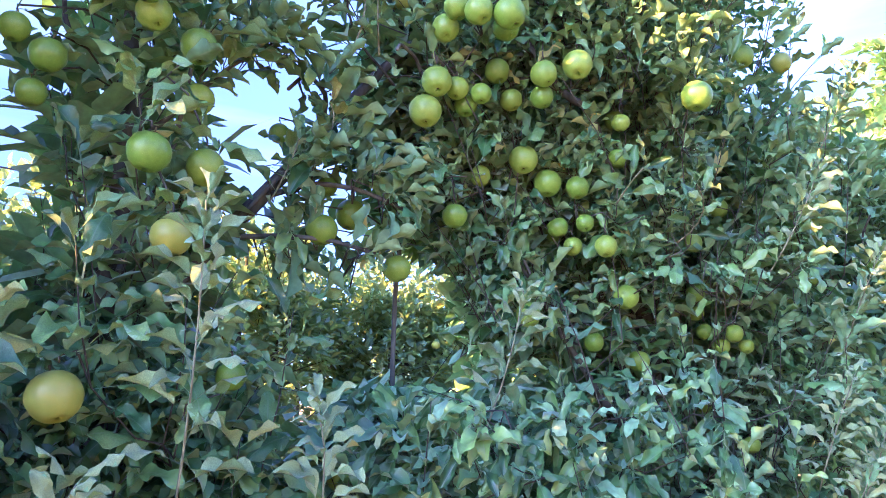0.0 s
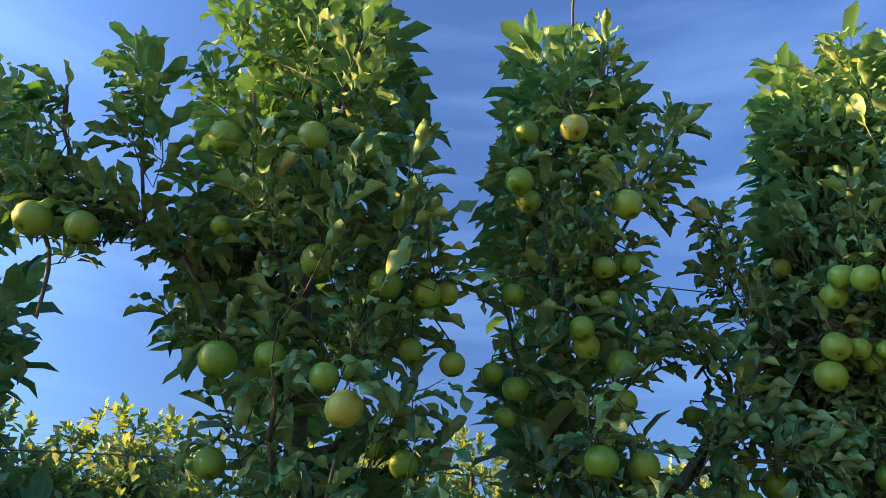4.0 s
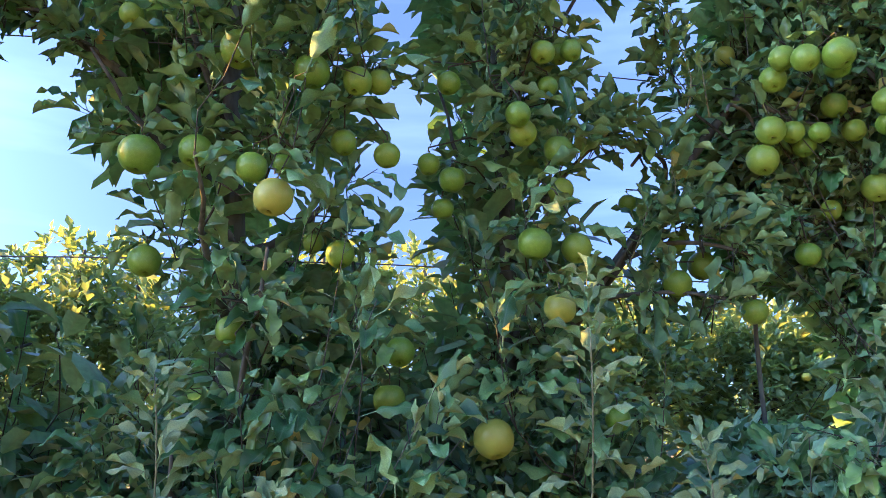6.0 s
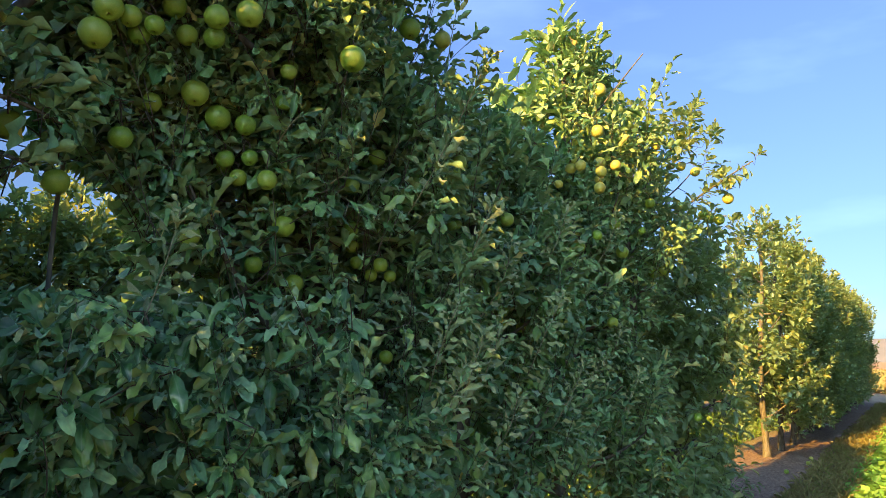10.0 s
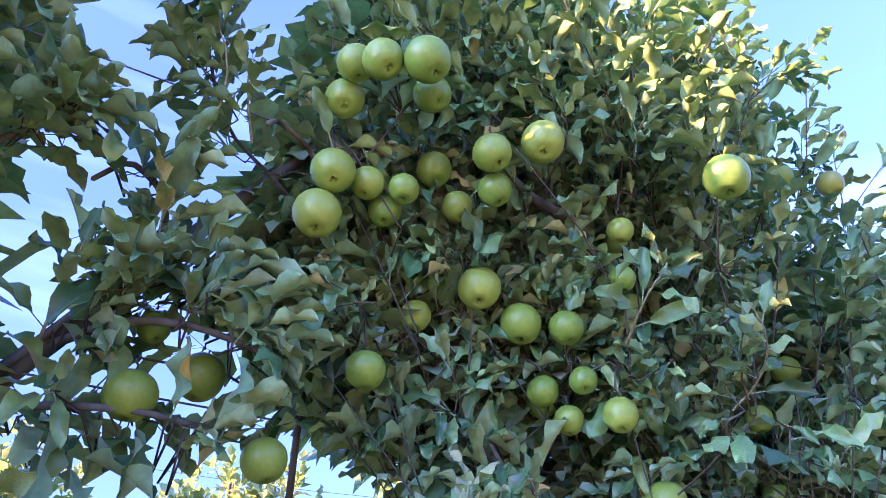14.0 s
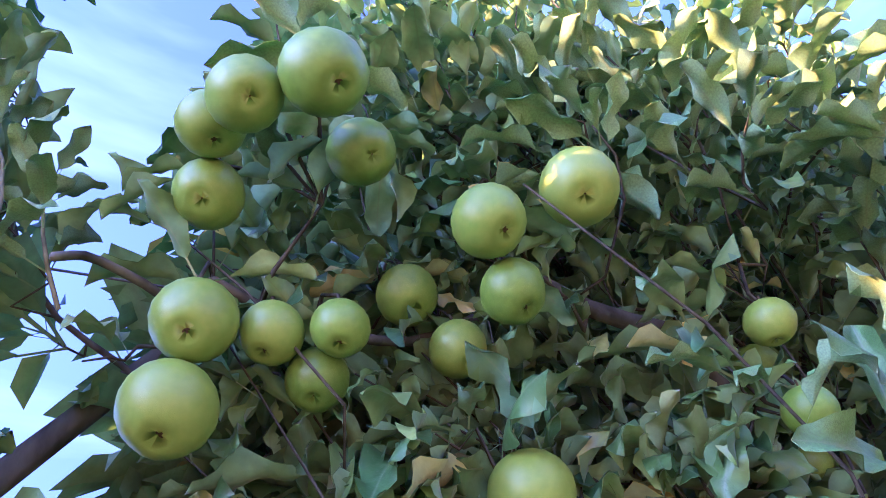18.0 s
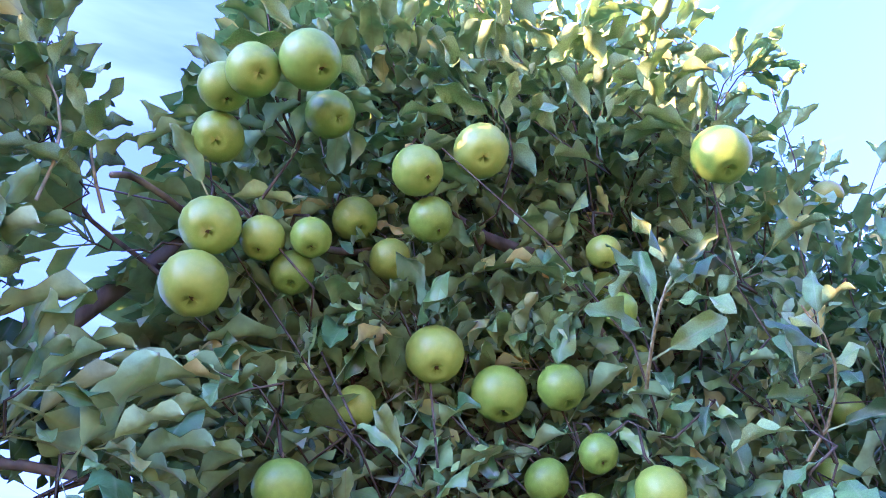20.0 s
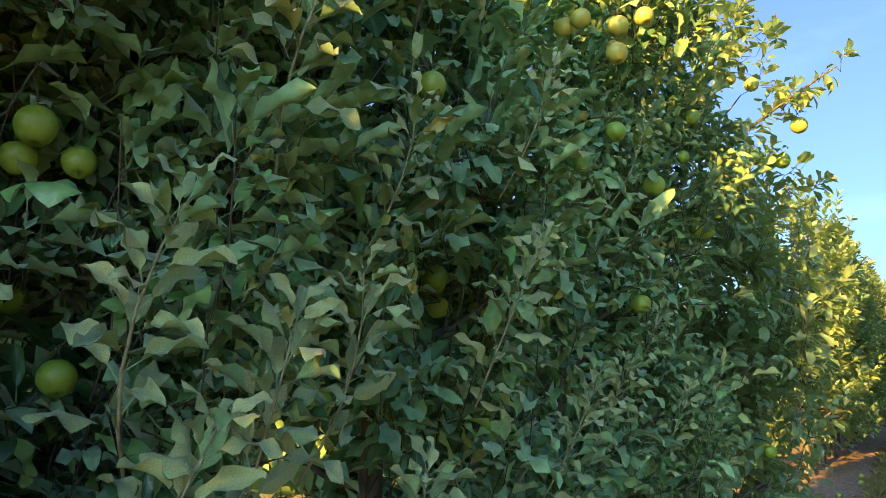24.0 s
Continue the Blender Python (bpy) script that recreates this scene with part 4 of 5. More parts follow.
tree_z = apple_tree(-1.5, ROW_Y, "bushy apple tree with long upright shoots", grow(
    -1.5, ROW_Y, [(0.45, -2.05, -0.72), (1.0, -2.05, -0.58), (1.5, -2.0, -0.50), (1.78, -2.0, -0.55), (1.88, -1.95, -0.72), (1.95, -1.95, -1.0), (2.3, -1.9, -1.02), (2.6, -1.9, -1.02), (2.8, -1.8, -1.1), (3.0, -1.6, -1.25)],
    0.5, 0.3, 560, 11, extra=[([(-1.5, 1.6, 2.2), (-1.2, 1.45, 2.52), (-0.95, 1.36, 2.5), (-0.84, 1.3, 2.36), (-0.82, 1.28, 2.2)], 0.008, 0.004), ([(-1.5, 1.6, 2.4), (-1.22, 1.45, 2.62), (-1.0, 1.36, 2.62), (-0.88, 1.3, 2.5)], 0.01, 0.004)], fruit=fruit_between(-3, -0.7)), NEAR_BLADES, NEAR)
tree_a = apple_tree(-0.32, ROW_Y, "tall narrow apple tree loaded with green apples", grow(
    -0.32, ROW_Y, [(0.45, -0.6, 0.25), (1.0, -0.55, 0.25), (1.5, -0.46, 0.2), (1.8, -0.40, 0.1), (1.95, -0.42, 0.04), (2.05, -0.48, 0.04), (2.2, -0.60, 0.06), (2.35, -0.66, 0.06), (2.5, -0.70, 0.04), (2.65, -0.68, 0.02), (2.8, -0.66, -0.02), (2.95, -0.62, -0.04), (3.15, -0.52, -0.1), (3.3, -0.45, -0.18), (3.5, -0.36, -0.28)],
    0.6, 0.3, 860, 12, fruit=fruit_between(-0.7, 0.15),
    extra=[([(-0.32, 1.58, 2.2), (-0.55, 1.46, 2.42), (-0.75, 1.38, 2.52), (-0.92, 1.32, 2.66), (-0.95, 1.3, 2.84)], 0.010, 0.004), ([(-0.55, 1.46, 2.42), (-0.7, 1.36, 2.5), (-0.78, 1.32, 2.46)], 0.006, 0.004), ([(-0.7, 1.4, 2.5), (-0.74, 1.34, 2.7), (-0.76, 1.32, 2.9)], 0.005, 0.003)]), NEAR_BLADES, NEAR, 300)
tree_b = apple_tree(0.40, ROW_Y, "slender apple tree with a thin leafy leader", grow(
    0.40, ROW_Y, [(0.45, 0.05, 0.75), (1.0, 0.05, 0.8), (1.5, 0.12, 0.70), (1.75, 0.18, 0.58), (1.9, 0.24, 0.54), (2.1, 0.26, 0.50), (2.3, 0.23, 0.50), (2.5, 0.18, 0.48), (2.65, 0.20, 0.50), (2.85, 0.25, 0.54), (3.0, 0.25, 0.56), (3.25, 0.28, 0.5), (3.45, 0.34, 0.42)],
    0.52, 0.24, 600, 13, limbs=13, trunk_r=0.028, keep_y=1.06, fruit=fruit_between(0.15, 0.74),
    extra=[([(0.40, 1.58, 1.66), (0.52, 1.54, 1.84), (0.66, 1.5, 2.01), (0.79, 1.495, 2.19), (0.91, 1.49, 2.355), (1.0, 1.47, 2.46)], 0.021, 0.0105),
           ([(0.66, 1.50, 2.01), (0.74, 1.43, 2.04), (0.82, 1.38, 2.03), (0.92, 1.36, 2.0)], 0.007, 0.004, 2), ([(0.58, 1.51, 1.91), (0.68, 1.45, 1.92), (0.78, 1.42, 1.92), (0.88, 1.40, 1.9)], 0.006, 0.004, 2),
           ([(0.78, 1.495, 2.18), (0.76, 1.42, 2.24), (0.70, 1.40, 2.27), (0.66, 1.40, 2.22)], 0.006, 0.004), ([(0.60, 1.5, 1.94), (0.70, 1.47, 2.08), (0.80, 1.45, 2.14), (0.86, 1.43, 2.1)], 0.006, 0.004),
           ([(0.42, 1.5, 2.45), (0.56, 1.4, 2.7), (0.68, 1.36, 2.95)], 0.006, 0.003), ([(0.42, 1.5, 2.1), (0.54, 1.4, 2.24), (0.62, 1.36, 2.3)], 0.006, 0.003)]), NEAR_BLADES, NEAR, 300)
tree_c = apple_tree(2.08, ROW_Y, "broad apple tree with clusters of large green apples", grow(
    2.08, ROW_Y, [(0.62, 1.0, 2.3), (1.0, 0.85, 2.45), (1.25, 0.80, 2.6), (1.5, 0.84, 2.7), (1.6, 0.92, 2.7), (1.70, 1.14, 2.7), (1.9, 1.16, 2.7), (2.0, 0.98, 2.7), (2.15, 0.95, 2.7), (2.3, 0.92, 2.68), (2.45, 0.93, 2.6), (2.6, 0.98, 2.5), (2.75, 1.02, 2.35), (2.95, 1.06, 2.2), (3.2, 1.12, 1.85), (3.4, 1.2, 1.6)],
    0.6, 0.36, 2650, 14, limbs=24, leaf_len=0.086, trunk_r=0.045, fruit=fruit_between(0.74, 2.7), keep_y=1.02, core=[((0.98, 1.45, 1.42), (0.24, 0.3, 0.4), 420), ((1.25, 1.58, 2.35), (0.36, 0.2, 0.5), 420), ((1.6, 1.5, 2.2), (0.5, 0.2, 0.5), 200)],
    extra=[([(1.9, 1.58, 0.8), (1.3, 1.6, 1.05), (1.06, 1.6, 1.4), (1.05, 1.6, 1.65), (1.04, 1.58, 1.95), (1.05, 1.5, 2.3)], 0.0075, 0.0052),
           ([(1.02, 1.48, 2.28), (0.92, 1.46, 2.36), (0.83, 1.45, 2.41), (0.77, 1.40, 2.52), (0.74, 1.34, 2.62)], 0.0038, 0.0022), ([(1.02, 1.42, 2.30), (0.95, 1.36, 2.36), (0.88, 1.32, 2.36), (0.86, 1.30, 2.33)], 0.0045, 0.004),
           ([(2.0, 1.58, 1.9), (1.75, 1.48, 2.12), (1.55, 1.36, 2.28), (1.44, 1.30, 2.37), (1.37, 1.29, 2.33), (1.30, 1.32, 2.42), (1.25, 1.36, 2.55)], 0.016, 0.007),
           ([(1.30, 1.34, 2.42), (1.18, 1.36, 2.34), (1.06, 1.35, 2.335), (0.98, 1.34, 2.37)], 0.0055, 0.0052)]), NEAR_BLADES, NEAR, 300, close=True)
tree_low = apple_tree(3.1, ROW_Y, "low leafy apple tree between taller ones", grow(
    3.1, ROW_Y, [(0.5, 3.0, 3.35), (1.1, 2.8, 3.5), (1.5, 2.62, 3.55), (2.3, 2.6, 3.55), (2.5, 2.62, 3.5), (2.65, 2.75, 3.35)],
    0.6, 0.45, 620, 19, fruit=fruit_between(2.7, 3.4)), NEAR_BLADES, NEAR)
tree_tall = apple_tree(4.25, ROW_Y, "tall apple tree with sunlit yellowing top", grow(
    4.25, ROW_Y, [(0.42, 3.85, 4.9), (0.9, 3.6, 5.0), (1.15, 3.45, 5.05), (2.0, 3.4, 5.05), (2.4, 3.42, 5.05), (2.7, 3.5, 5.0), (3.0, 3.7, 4.8), (3.25, 3.85, 4.6), (3.55, 4.05, 4.4)],
    0.66, 0.45, 1000, 15, limbs=20, fruit=fruit_between(3.4, 4.9)), NEAR_BLADES, NEAR, 300)


def young_shoot(tree, base, tip, count, size, seed, meshes=YOUNG_MESHES):
    """An upright shoot of this year; its leaves stand folded upwards and show their pale, felted undersides."""
    rng = np.random.RandomState(seed)
    o = np.array(tree.location)
    b, e = np.array(base) - o, np.array(tip) - o
    way = unit(e - b)
    t = np.linspace(0, 1, 6)[:, None]
    bow = np.array([rng.uniform(-0.05, 0.05), -0.02, 0])
    line = b + (e - b) * t + bow * (4 * t * (1 - t))
    twig = child("young_shoot", mesh_arrays("young_shoot", *tube(line, np.linspace(0.0024, 0.0012, 6), 5), [MAT_SHOOT]), tree, "slender upright young shoot with pale leaves")
    side0 = unit(np.cross(way, [0.2, 1.0, 0.1]))
    front = np.cross(side0, way)
    count = int(count * 1.7)
    for k in range(count):
        s = ((k + 0.6) / count) ** 0.62
        at = np.array([np.interp(s, t[:, 0], line[:, c]) for c in range(3)])
        phi = k * 2.4 + rng.uniform(-0.3, 0.3) + seed
        out = side0 * math.cos(phi) + front * math.sin(phi)
        spread = 1.0 - 0.6 * s + rng.uniform(-0.1, 0.15)
        d = way * (0.95 - 0.35 * spread) + out * spread
        f = way + out * -0.1 + rng.normal(0, 0.3, 3)
        turn = leaf_frames(np.array([d]), np.array([f]))[0]
        ob = child("leaf", meshes[rng.randint(len(meshes))], twig)
        ob.matrix_basis = Matrix.Translation(Vector(at)) @ Matrix([list(r) for r in turn]).to_4x4() @ Matrix.Scale(0.88 * size * (1.05 - 0.4 * s ** 3) * rng.uniform(0.85, 1.15), 4)


# feet and heights of the young shoots of each tree
SHOOTS_C = [(2.1, 1.14, 1.38, 0.3), (2.25, 1.14, 1.28, 0.29), (2.36, 1.14, 1.34, 0.28), (2.12, 1.14, 1.18, 0.27), (2.3, 1.14, 1.76, 0.26), (2.5, 1.2, 1.62, 0.3), (2.44, 1.14, 1.08, 0.28), (1.12, 1.34, 1.5, 0.32), (1.62, 1.22, 1.15, 0.27), (1.95, 1.14, 1.95, 0.27), (2.2, 1.14, 2.28, 0.28)]
SHOOTS_B = [(0.45, 1.2, 1.42, 0.44), (0.62, 1.2, 1.25, 0.33), (0.3, 1.2, 1.18, 0.3)]
SHOOTS_A = [(-0.32, 1.2, 1.32, 0.36), (-0.62, 1.2, 1.28, 0.42), (-0.1, 1.2, 1.22, 0.28)]
SHOOTS_Z = [(-0.95, 1.3, 1.35, 0.49), (-1.1, 1.28, 1.25, 0.43)]
SHOOTS_TALL = [(3.46, 1.2, 1.22, 0.28), (3.76, 1.2, 1.38, 0.28), (4.05, 1.2, 1.12, 0.3), (4.55, 1.2, 0.92, 0.26), (3.7, 1.2, 1.95, 0.3)]
SHOOTS_LOW = [(2.85, 1.15, 1.42, 0.32), (3.1, 1.15, 1.18, 0.3), (2.95, 1.15, 1.85, 0.29)]
rng_shoot = np.random.RandomState(21)
for tree, rows in ((tree_c, SHOOTS_C), (tree_b, SHOOTS_B), (tree_a, SHOOTS_A), (tree_z, SHOOTS_Z), (tree_tall, SHOOTS_TALL), (tree_low, SHOOTS_LOW)):
    for x, y, z, tall in rows:
        tip = (x + rng_shoot.uniform(-0.04, 0.04), y - 0.14, z + tall)
        young_shoot(tree, (x, y, z), tip, int(7 + 27 * tall), rng_shoot.uniform(0.098, 0.116), rng_shoot.randint(1000))
# two fans of large leaves high on the broad tree
young_shoot(tree_c, (1.42, 1.2, 2.06), (1.39, 1.08, 2.12), 6, 0.105, 60, LEAF_MESHES)
young_shoot(tree_c, (1.66, 1.22, 2.0), (1.56, 1.07, 2.1), 6, 0.10, 61, LEAF_MESHES)
# leafy shoots that stand up into the sun, and whorls along the leaning limb
for tree, foot, tip, count, size in ((tree_c, (0.79, 1.37, 2.34), (0.735, 1.33, 2.56), 9, 0.10), (tree_c, (0.86, 1.38, 2.35), (0.83, 1.34, 2.48), 6, 0.09), (tree_c, (2.0, 1.30, 2.8), (2.08, 1.3, 3.2), 15, 0.105),
                                     (tree_c, (1.72, 1.32, 2.75), (1.74, 1.3, 3.08), 13, 0.10), (tree_c, (1.5, 1.35, 2.85), (1.52, 1.35, 3.12), 11, 0.10), (tree_c, (2.4, 1.3, 2.6), (2.5, 1.3, 3.0), 14, 0.10),
                                     (tree_b, (0.72, 1.44, 2.08), (0.745, 1.37, 2.2), 6, 0.11), (tree_b, (0.65, 1.44, 1.98), (0.67, 1.35, 2.1), 6, 0.11)):
    young_shoot(tree, foot, tip, count, size, rng_shoot.randint(1000), LEAF_MESHES)

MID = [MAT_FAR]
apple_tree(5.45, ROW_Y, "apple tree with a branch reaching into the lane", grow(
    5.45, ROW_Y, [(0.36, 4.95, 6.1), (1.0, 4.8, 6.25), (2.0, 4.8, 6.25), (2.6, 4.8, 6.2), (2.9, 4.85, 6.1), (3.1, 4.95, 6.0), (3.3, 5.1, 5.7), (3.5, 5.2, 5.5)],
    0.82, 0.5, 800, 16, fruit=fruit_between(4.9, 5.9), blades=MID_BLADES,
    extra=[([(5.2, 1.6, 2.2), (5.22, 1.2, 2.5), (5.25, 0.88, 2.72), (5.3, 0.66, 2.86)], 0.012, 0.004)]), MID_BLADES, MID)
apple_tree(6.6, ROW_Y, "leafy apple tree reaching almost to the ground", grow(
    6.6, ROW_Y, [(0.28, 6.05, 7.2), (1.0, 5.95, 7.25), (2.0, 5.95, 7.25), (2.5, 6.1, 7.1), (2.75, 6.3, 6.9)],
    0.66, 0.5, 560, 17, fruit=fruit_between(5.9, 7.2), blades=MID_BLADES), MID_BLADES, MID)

apple_tree(3.95, -1.85, "apple tree with limbs arching over the lane", grow(
    3.95, -1.85, [(0.4, 3.3, 4.6), (1.2, 3.3, 4.6), (2.2, 3.3, 4.6), (2.9, 3.4, 4.5), (3.4, 3.6, 4.2), (3.8, 3.8, 4.0)],
    0.6, 0.62, 480, 18, blades=MID_BLADES,
    extra=[([(3.95, -1.8, 1.7), (3.85, -1.3, 2.2), (3.75, -0.9, 2.5), (3.7, -0.68, 2.8)], 0.014, 0.004), ([(3.95, -1.8, 2.1), (4.0, -1.35, 2.7), (3.95, -0.95, 3.05), (3.9, -0.7, 3.4)], 0.013, 0.004)]), MID_BLADES, MID)

# trees further along this row and the rows beside it: four grown forms, set out with turned and scaled copies
FORM = [(0.26, -0.62, 0.62), (1.2, -0.72, 0.7), (2.0, -0.68, 0.68), (2.6, -0.55, 0.56), (3.0, -0.38, 0.36), (3.4, -0.15, 0.15)]
forms = []
for k in range(4):
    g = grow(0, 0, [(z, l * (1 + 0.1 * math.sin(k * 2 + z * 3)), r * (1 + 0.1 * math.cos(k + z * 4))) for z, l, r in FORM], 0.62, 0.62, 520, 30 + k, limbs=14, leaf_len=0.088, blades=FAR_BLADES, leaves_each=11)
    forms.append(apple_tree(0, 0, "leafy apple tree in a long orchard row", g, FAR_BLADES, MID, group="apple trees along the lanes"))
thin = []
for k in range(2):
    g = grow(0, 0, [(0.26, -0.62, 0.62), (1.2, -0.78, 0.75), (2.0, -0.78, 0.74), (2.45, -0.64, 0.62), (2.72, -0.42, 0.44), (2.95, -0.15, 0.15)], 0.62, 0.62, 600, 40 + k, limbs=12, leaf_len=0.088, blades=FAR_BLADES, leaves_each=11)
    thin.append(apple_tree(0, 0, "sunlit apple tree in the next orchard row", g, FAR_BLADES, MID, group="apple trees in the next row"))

rng_row = np.random.RandomState(8)
used = set()
far_fruit = []
FAR_BODY = apple_body(2, 7, 8)


def place_tree(pool, x, y, scale):
    k = int(rng_row.randint(len(pool)))
    m = pose(x, y, 0, rz=float(rng_row.choice([0, 180]) + rng_row.uniform(-25, 25)))
    ob = pool[k]
    if ob.name not in used:
        used.add(ob.name)
        ob.matrix_basis = m @ Matrix.Scale(scale, 4)
    else:
        ob = copy_thing(ob, m)
        ob.scale = (scale,) * 3
    for _ in range(7):
        a, z = rng_row.uniform(0, 6.28), rng_row.uniform(0.9, 2.6) * scale
        r = 0.55 * scale
        far_fruit.append((FAR_BODY[0] * 0.072 + np.array([x + r * math.cos(a), y + r * math.sin(a), z]), FAR_BODY[1]))
    return ob


for i in range(4, 21):                    # the rest of this row, after a gap where trees are missing
    place_tree(forms, 7.7 + i * 1.14, 1.75 + rng_row.uniform(-0.08, 0.08), 1.08 * rng_row.uniform(0.95, 1.05))
# added trees out of view towards the sun, set forward to shade this row
for i in range(9):
    place_tree(forms, -2.7 - i * 1.15, 1.36, rng_row.uniform(1.0, 1.08))
for i in range(23):                       # the row across the lane
    place_tree(forms, 5.1 + i * 1.14, -1.98 + rng_row.uniform(-0.08, 0.08), rng_row.uniform(1.2, 1.32))
for i in range(29):                       # the next row behind
    place_tree(thin, -8.5 + i * 1.16 + 0.25 * math.sin(i * 2.1), 5.3 + rng_row.uniform(-0.1, 0.1), (1.05 if i < 9 else 0.90 if i % 3 == 1 else 0.96) * rng_row.uniform(0.94, 1.06))

for i in range(3):                        # closer planting at that row's near end
    place_tree(thin, -4.6 + i * 1.3, 5.45, rng_row.uniform(0.95, 1.08))
for x in (2.3, 3.35):                     # and where it shows under the limbs of this row
    place_tree(thin, x, 5.5, 1.0)
for i in range(15):                       # one row further
    place_tree(thin, -10 + i * 2.0, 8.9 + rng_row.uniform(-0.1, 0.1), rng_row.uniform(0.98, 1.12))
tagged(new("distant_fruit", mesh_arrays("distant_fruit", *joined(far_fruit), [MAT_YELLOW_SKIN])), "yellow-green apples scattered through the orchard rows", "apples", kind="stuff")

# ---- ground ----
def ground_sheet():
    xs = np.concatenate([[-400, -120, -40, -15], np.arange(-8, 40, 0.25), [42, 46, 52, 60, 80, 120, 200, 400, 900, 2500]])
    ys = np.concatenate([[-2000, -500, -120, -40, -15, -8], np.arange(-5, 8, 0.2), [9, 12, 18, 40, 120, 500, 2000]])
    gx, gy = np.meshgrid(xs, ys, indexing="ij")
    rng = np.random.RandomState(3)
    near = (np.abs(gy) < 9) & (gx > -10) & (gx < 41)
    z = np.where(near, rng.normal(0, 0.012, gx.shape) + 0.03 * np.exp(-((gy - 1.7) / 0.45) ** 2) + 0.03 * np.exp(-((gy + 1.95) / 0.45) ** 2), 0.0)
    v = np.stack([gx, gy, z], -1).reshape(-1, 3)
    ny = len(ys)
    i, j = np.meshgrid(np.arange(len(xs) - 1), np.arange(ny - 1), indexing="ij")
    p = i * ny + j
    t = np.concatenate([np.stack([p, p + ny, p + ny + 1], -1).reshape(-1, 3), np.stack([p, p + ny + 1, p + 1], -1).reshape(-1, 3)])
    me = mesh_arrays("ground", v, t, [MAT_GROUND])
    col = me.color_attributes.new("cover", "FLOAT_COLOR", "POINT")
    lane = np.mod(gy + 0.2 + 1.75, 3.5) - 1.75
    sward = np.clip((1.05 - np.abs(lane)) / 0.25, 0, 1) * (gx < 31.5)
    field = np.clip((gx - 30.5) / 1.5, 0, 1)
    c = np.stack([sward, field, np.zeros_like(sward), np.ones_like(sward)], -1).reshape(-1, 4).astype(np.float32)
    col.data.foreach_set("color", c.ravel())
    return tagged(new("ground", me), "bare soil strips and grassy lanes of an orchard", "ground", kind="structure")


ground_sheet()


def scatter(name, label, category, n, xr, yr, mats, length, width, up, seed, blades=None, dense=1.6):
    """Blades of grass or weed leaves over a strip of ground, thicker towards its near end."""
    rng = np.random.RandomState(seed)
    x = xr[0] + (xr[1] - xr[0]) * rng.uniform(0, 1, n) ** dense
    y = rng.uniform(yr[0], yr[1], n)
    a = rng.uniform(0, 2 * np.pi, n)
    tilt = rng.uniform(*up, n)
    d = np.stack([np.cos(a) * np.cos(tilt), np.sin(a) * np.cos(tilt), np.sin(tilt)], -1)
    f = np.stack([rng.normal(0, 0.3, n), rng.normal(0, 0.3, n), np.ones(n)], -1)
    turn = leaf_frames(d, f)
    turn[:, :, 0] *= width
    size = length * rng.uniform(0.6, 1.3, n)
    blades = blades or FAR_BLADES
    me = leaf_mesh(name, blades, np.stack([x, y, np.full(n, -0.01)], -1), turn, size, rng.randint(0, len(blades), n), mats)
    return tagged(new(name, me), label, category, kind="stuff")


scatter("weeds", "lush broad-leaved weeds down the middle of the lane", "weeds", 13000, (-2, 31), (-0.28, 0.56), [MAT_WEED], 0.125, 1.15, (0.15, 0.9), 1)
scatter("grass", "short green grass along the lane", "grass", 16000, (-2, 31), (-1.2, -0.26), [MAT_GRASS], 0.10, 0.22, (0.5, 1.4), 2)
scatter("dry_grass", "dry straw-coloured grass along the lane", "grass", 16000, (-2, 31), (0.5, 1.12), [MAT_STRAW], 0.13, 0.16, (0.1, 1.2), 3)
scatter("grass", "sunlit grass in the lane beyond the row", "grass", 14000, (-3, 22), (2.5, 4.5), [MAT_GRASS], 0.13, 0.3, (0.4, 1.4), 4, dense=1.2)
scatter("leaf_litter", "dry fallen leaves on the bare soil", "leaves", 2600, (0.5, 26), (1.05, 2.4), [MAT_SHRIVEL], 0.07, 0.9, (-0.1, 0.3), 5)
scatter("leaf_litter", "dry fallen leaves under the row across the lane", "leaves", 2200, (2, 28), (-2.6, -1.25), [MAT_SHRIVEL], 0.07, 0.9, (-0.1, 0.3), 6)
scatter("field_crop", "low yellowing crop beyond the orchard", "field", 32000, (40, 120), (-22, 30), [MAT_STRAW], 0.6, 0.5, (0.3, 1.3), 7, dense=1.3)



def distant_rows():
    """The far rows of the orchard as one mass of leaves with an uneven crest."""
    rng = np.random.RandomState(12)
    n = 26000
    x, y = rng.uniform(-28, 31, n), rng.choice([12.5, 16.0], n) + rng.normal(0, 0.35, n)
    crest = 2.7 + 0.35 * np.sin(x * 2.9) + 0.25 * np.sin(x * 1.1 + 2)
    z = 0.3 + (crest - 0.3) * rng.uniform(0, 1, n) ** 0.8
    d = np.stack([rng.normal(0, 1, n), rng.normal(0, 1, n), rng.normal(0, 0.6, n)], -1)
    f = np.stack([rng.normal(0, 0.5, n), rng.normal(-0.4, 0.5, n), np.ones(n)], -1)
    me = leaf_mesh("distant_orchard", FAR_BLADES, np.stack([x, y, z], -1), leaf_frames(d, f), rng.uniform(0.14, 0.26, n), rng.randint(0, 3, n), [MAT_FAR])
    return tagged(new("distant_orchard", me), "further rows of sunlit orchard trees", "trees", kind="stuff")


distant_rows()


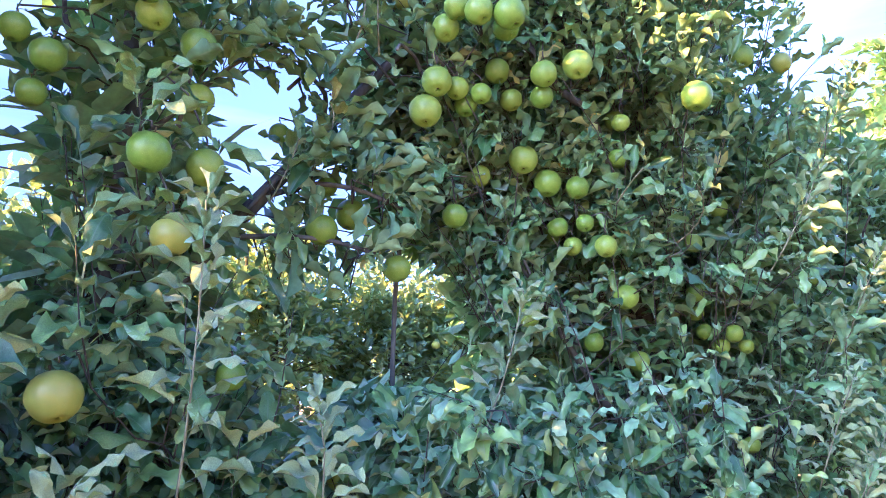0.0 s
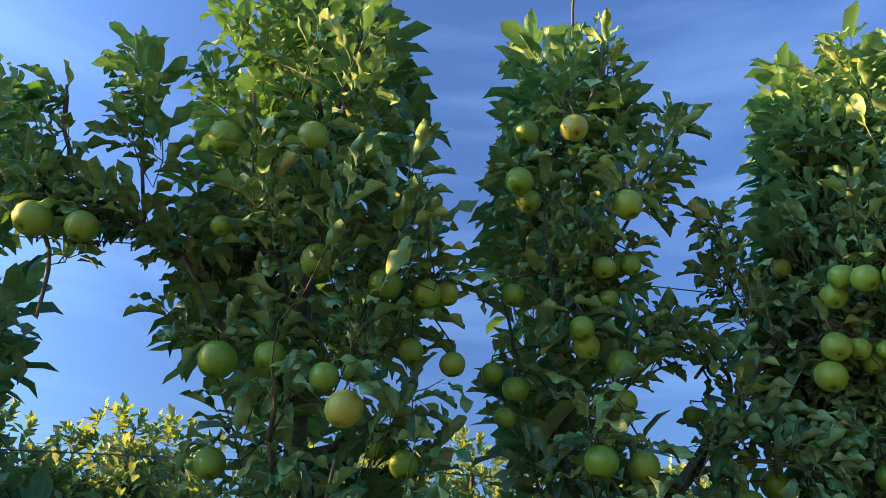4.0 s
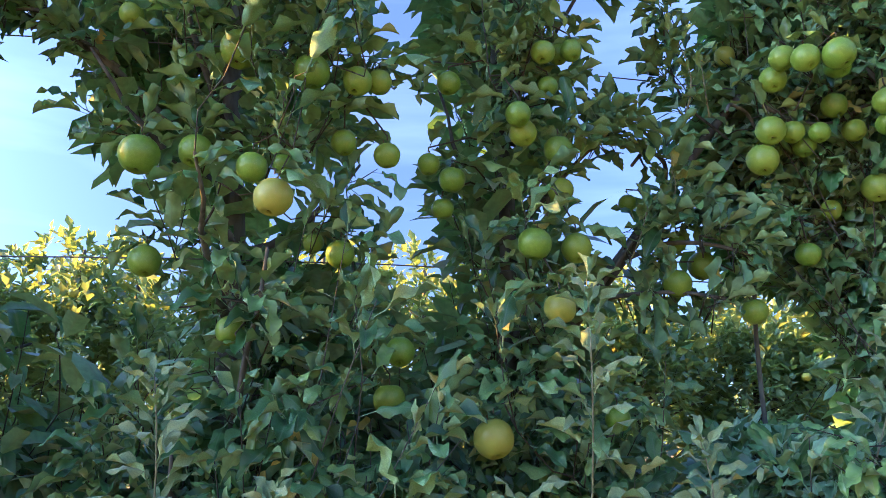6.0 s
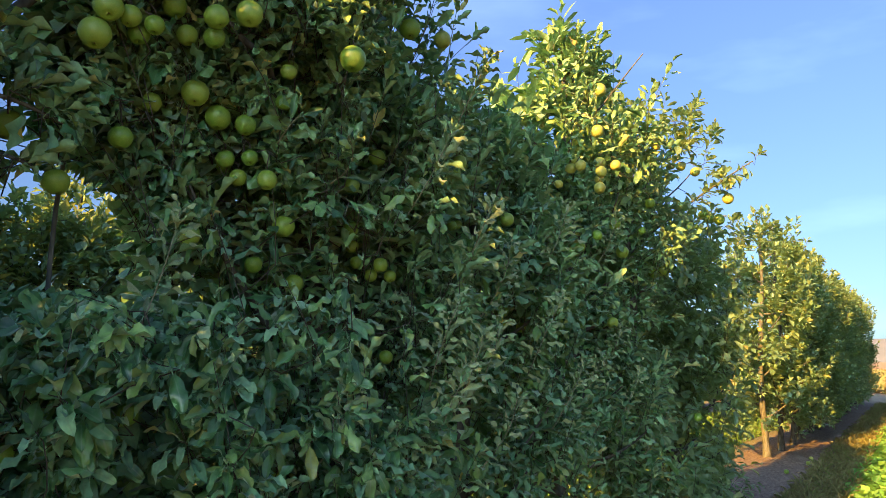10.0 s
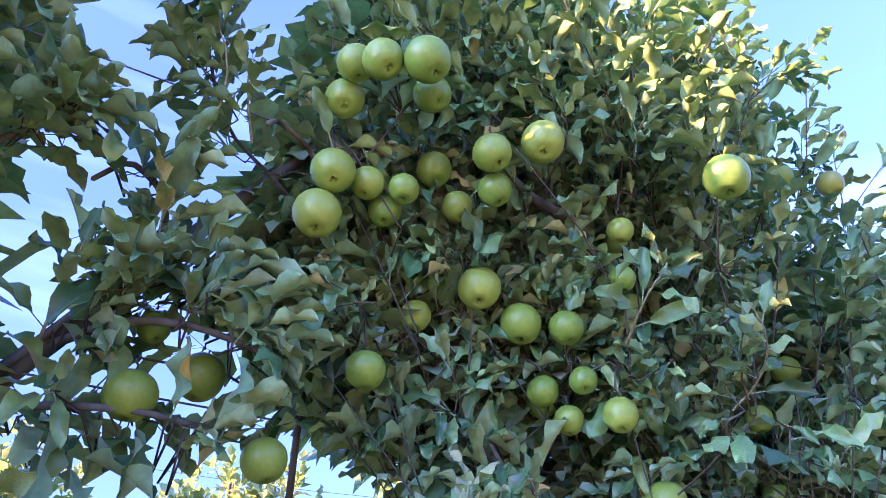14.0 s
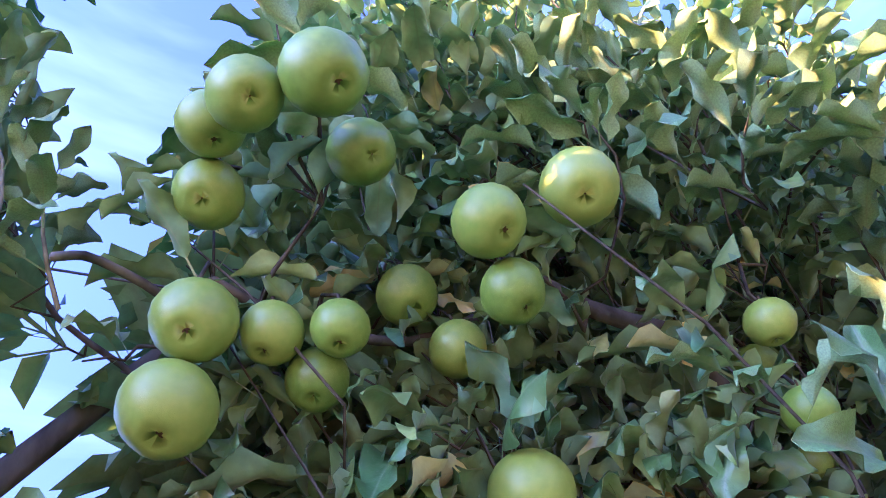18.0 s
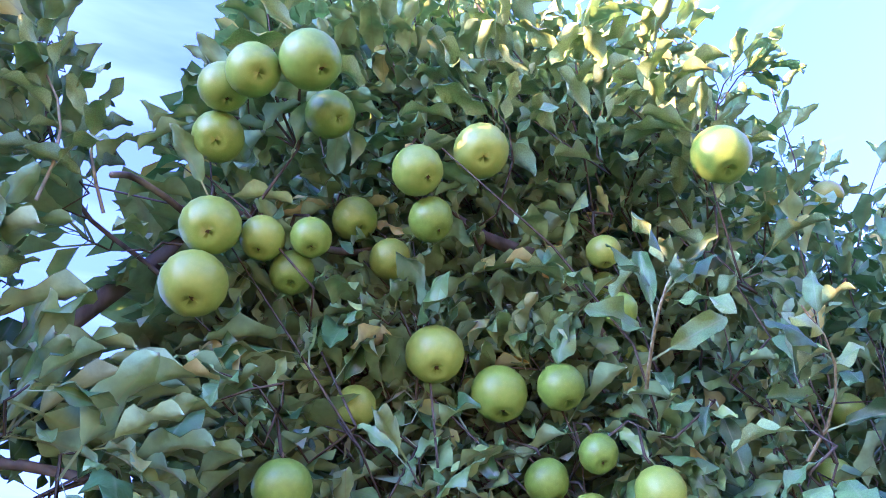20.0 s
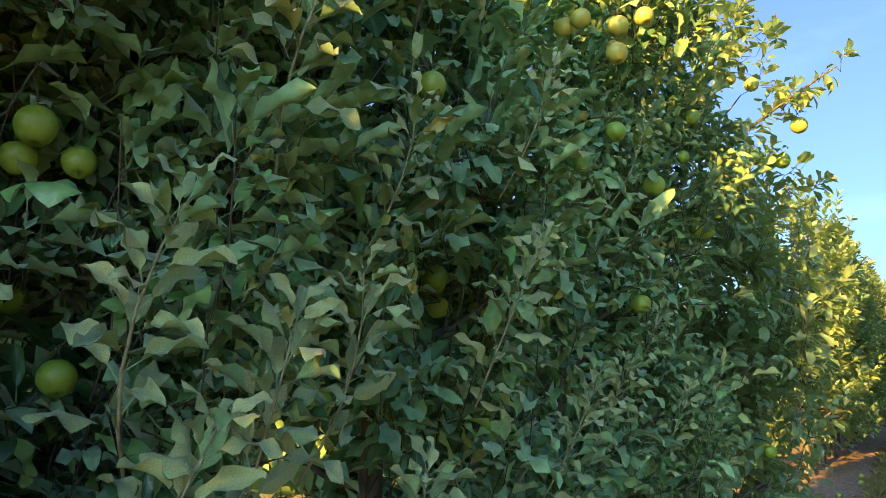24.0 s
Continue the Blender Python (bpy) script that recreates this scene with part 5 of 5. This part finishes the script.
def hills():
    """A low hazy ridge far beyond the field."""
    n = 80
    y = np.linspace(-2600, 2600, n)
    h = 60 + 45 * np.exp(-((y + 420) / 420) ** 2) + 30 * np.exp(-((y - 900) / 500) ** 2) + 5 * np.sin(y / 90.0) + 3 * np.sin(y / 31.0)
    rows = [np.stack([np.full(n, 2300.0) + k * 250, y, h * s], -1) for k, s in ((0, -0.05), (1, 0.55), (2, 1.0), (4, 0.2))]
    v = np.concatenate(rows)
    i, j = np.meshgrid(np.arange(3), np.arange(n - 1), indexing="ij")
    p = i * n + j
    t = np.concatenate([np.stack([p, p + n, p + n + 1], -1).reshape(-1, 3), np.stack([p, p + n + 1, p + 1], -1).reshape(-1, 3)])
    return tagged(new("backdrop", mesh_arrays("backdrop", v, t, [MAT_HILL])), "low hazy hills on the horizon", "hills", kind="structure")


hills()


# ---- trellis wires, hose and ground clutter ----
def strand(name, label, category, pts, r, mat, sides=6):
    return tagged(new(name, mesh_arrays(name, *tube(pts, [r] * len(pts), sides), [mat])), label, category, "trellis wires" if "wire" in name else "")


for y, z in ((1.46, 2.465), (1.50, 1.95), (5.3, 2.8), (-1.95, 2.5)):
    pts = [(x, y + 0.004 * math.sin(x), z + 0.03 * math.cos(x * 1.2)) for x in np.linspace(-12, 31, 90)]
    strand("trellis_wire", "thin galvanised trellis wire running along the row", "wire", pts, 0.0016, MAT_WIRE)
knot = [(0.16 + 0.004 * math.cos(a * 2.2), 1.46 + 0.004 * math.sin(a * 2.2), 2.494 + 0.003 * a - 0.02) for a in np.linspace(0, 13, 40)]
strand("wire_tie", "twisted wire tie on the trellis wire", "wire tie", knot, 0.0015, MAT_WIRE, 5)
hose = [(9.0 + 0.5 * k, -1.55 + 0.13 * math.sin(k * 0.8), 0.06 + 0.03 * math.sin(k * 1.7)) for k in range(18)]
strand("irrigation_hose", "pale irrigation hose lying under the trees", "hose", hose, 0.009, MAT_HOSE, 8)

rng_fall = np.random.RandomState(21)
for k in range(26):
    if k < 16:
        x, y = rng_fall.uniform(6, 15), rng_fall.uniform(-1.75, -1.2)
    else:
        x, y = rng_fall.uniform(4, 14), rng_fall.uniform(1.0, 1.6)
    f = tagged(new("apple", SMALL_APPLES[int(rng_fall.randint(2))]), "fallen apple lying on the soil", "apple", "fallen apples")
    f.matrix_basis = Matrix.Translation((x, y, 0.05)) @ Euler((rng_fall.uniform(0, 6), rng_fall.uniform(0, 6), 0)).to_matrix().to_4x4() @ Matrix.Scale(0.065, 4)
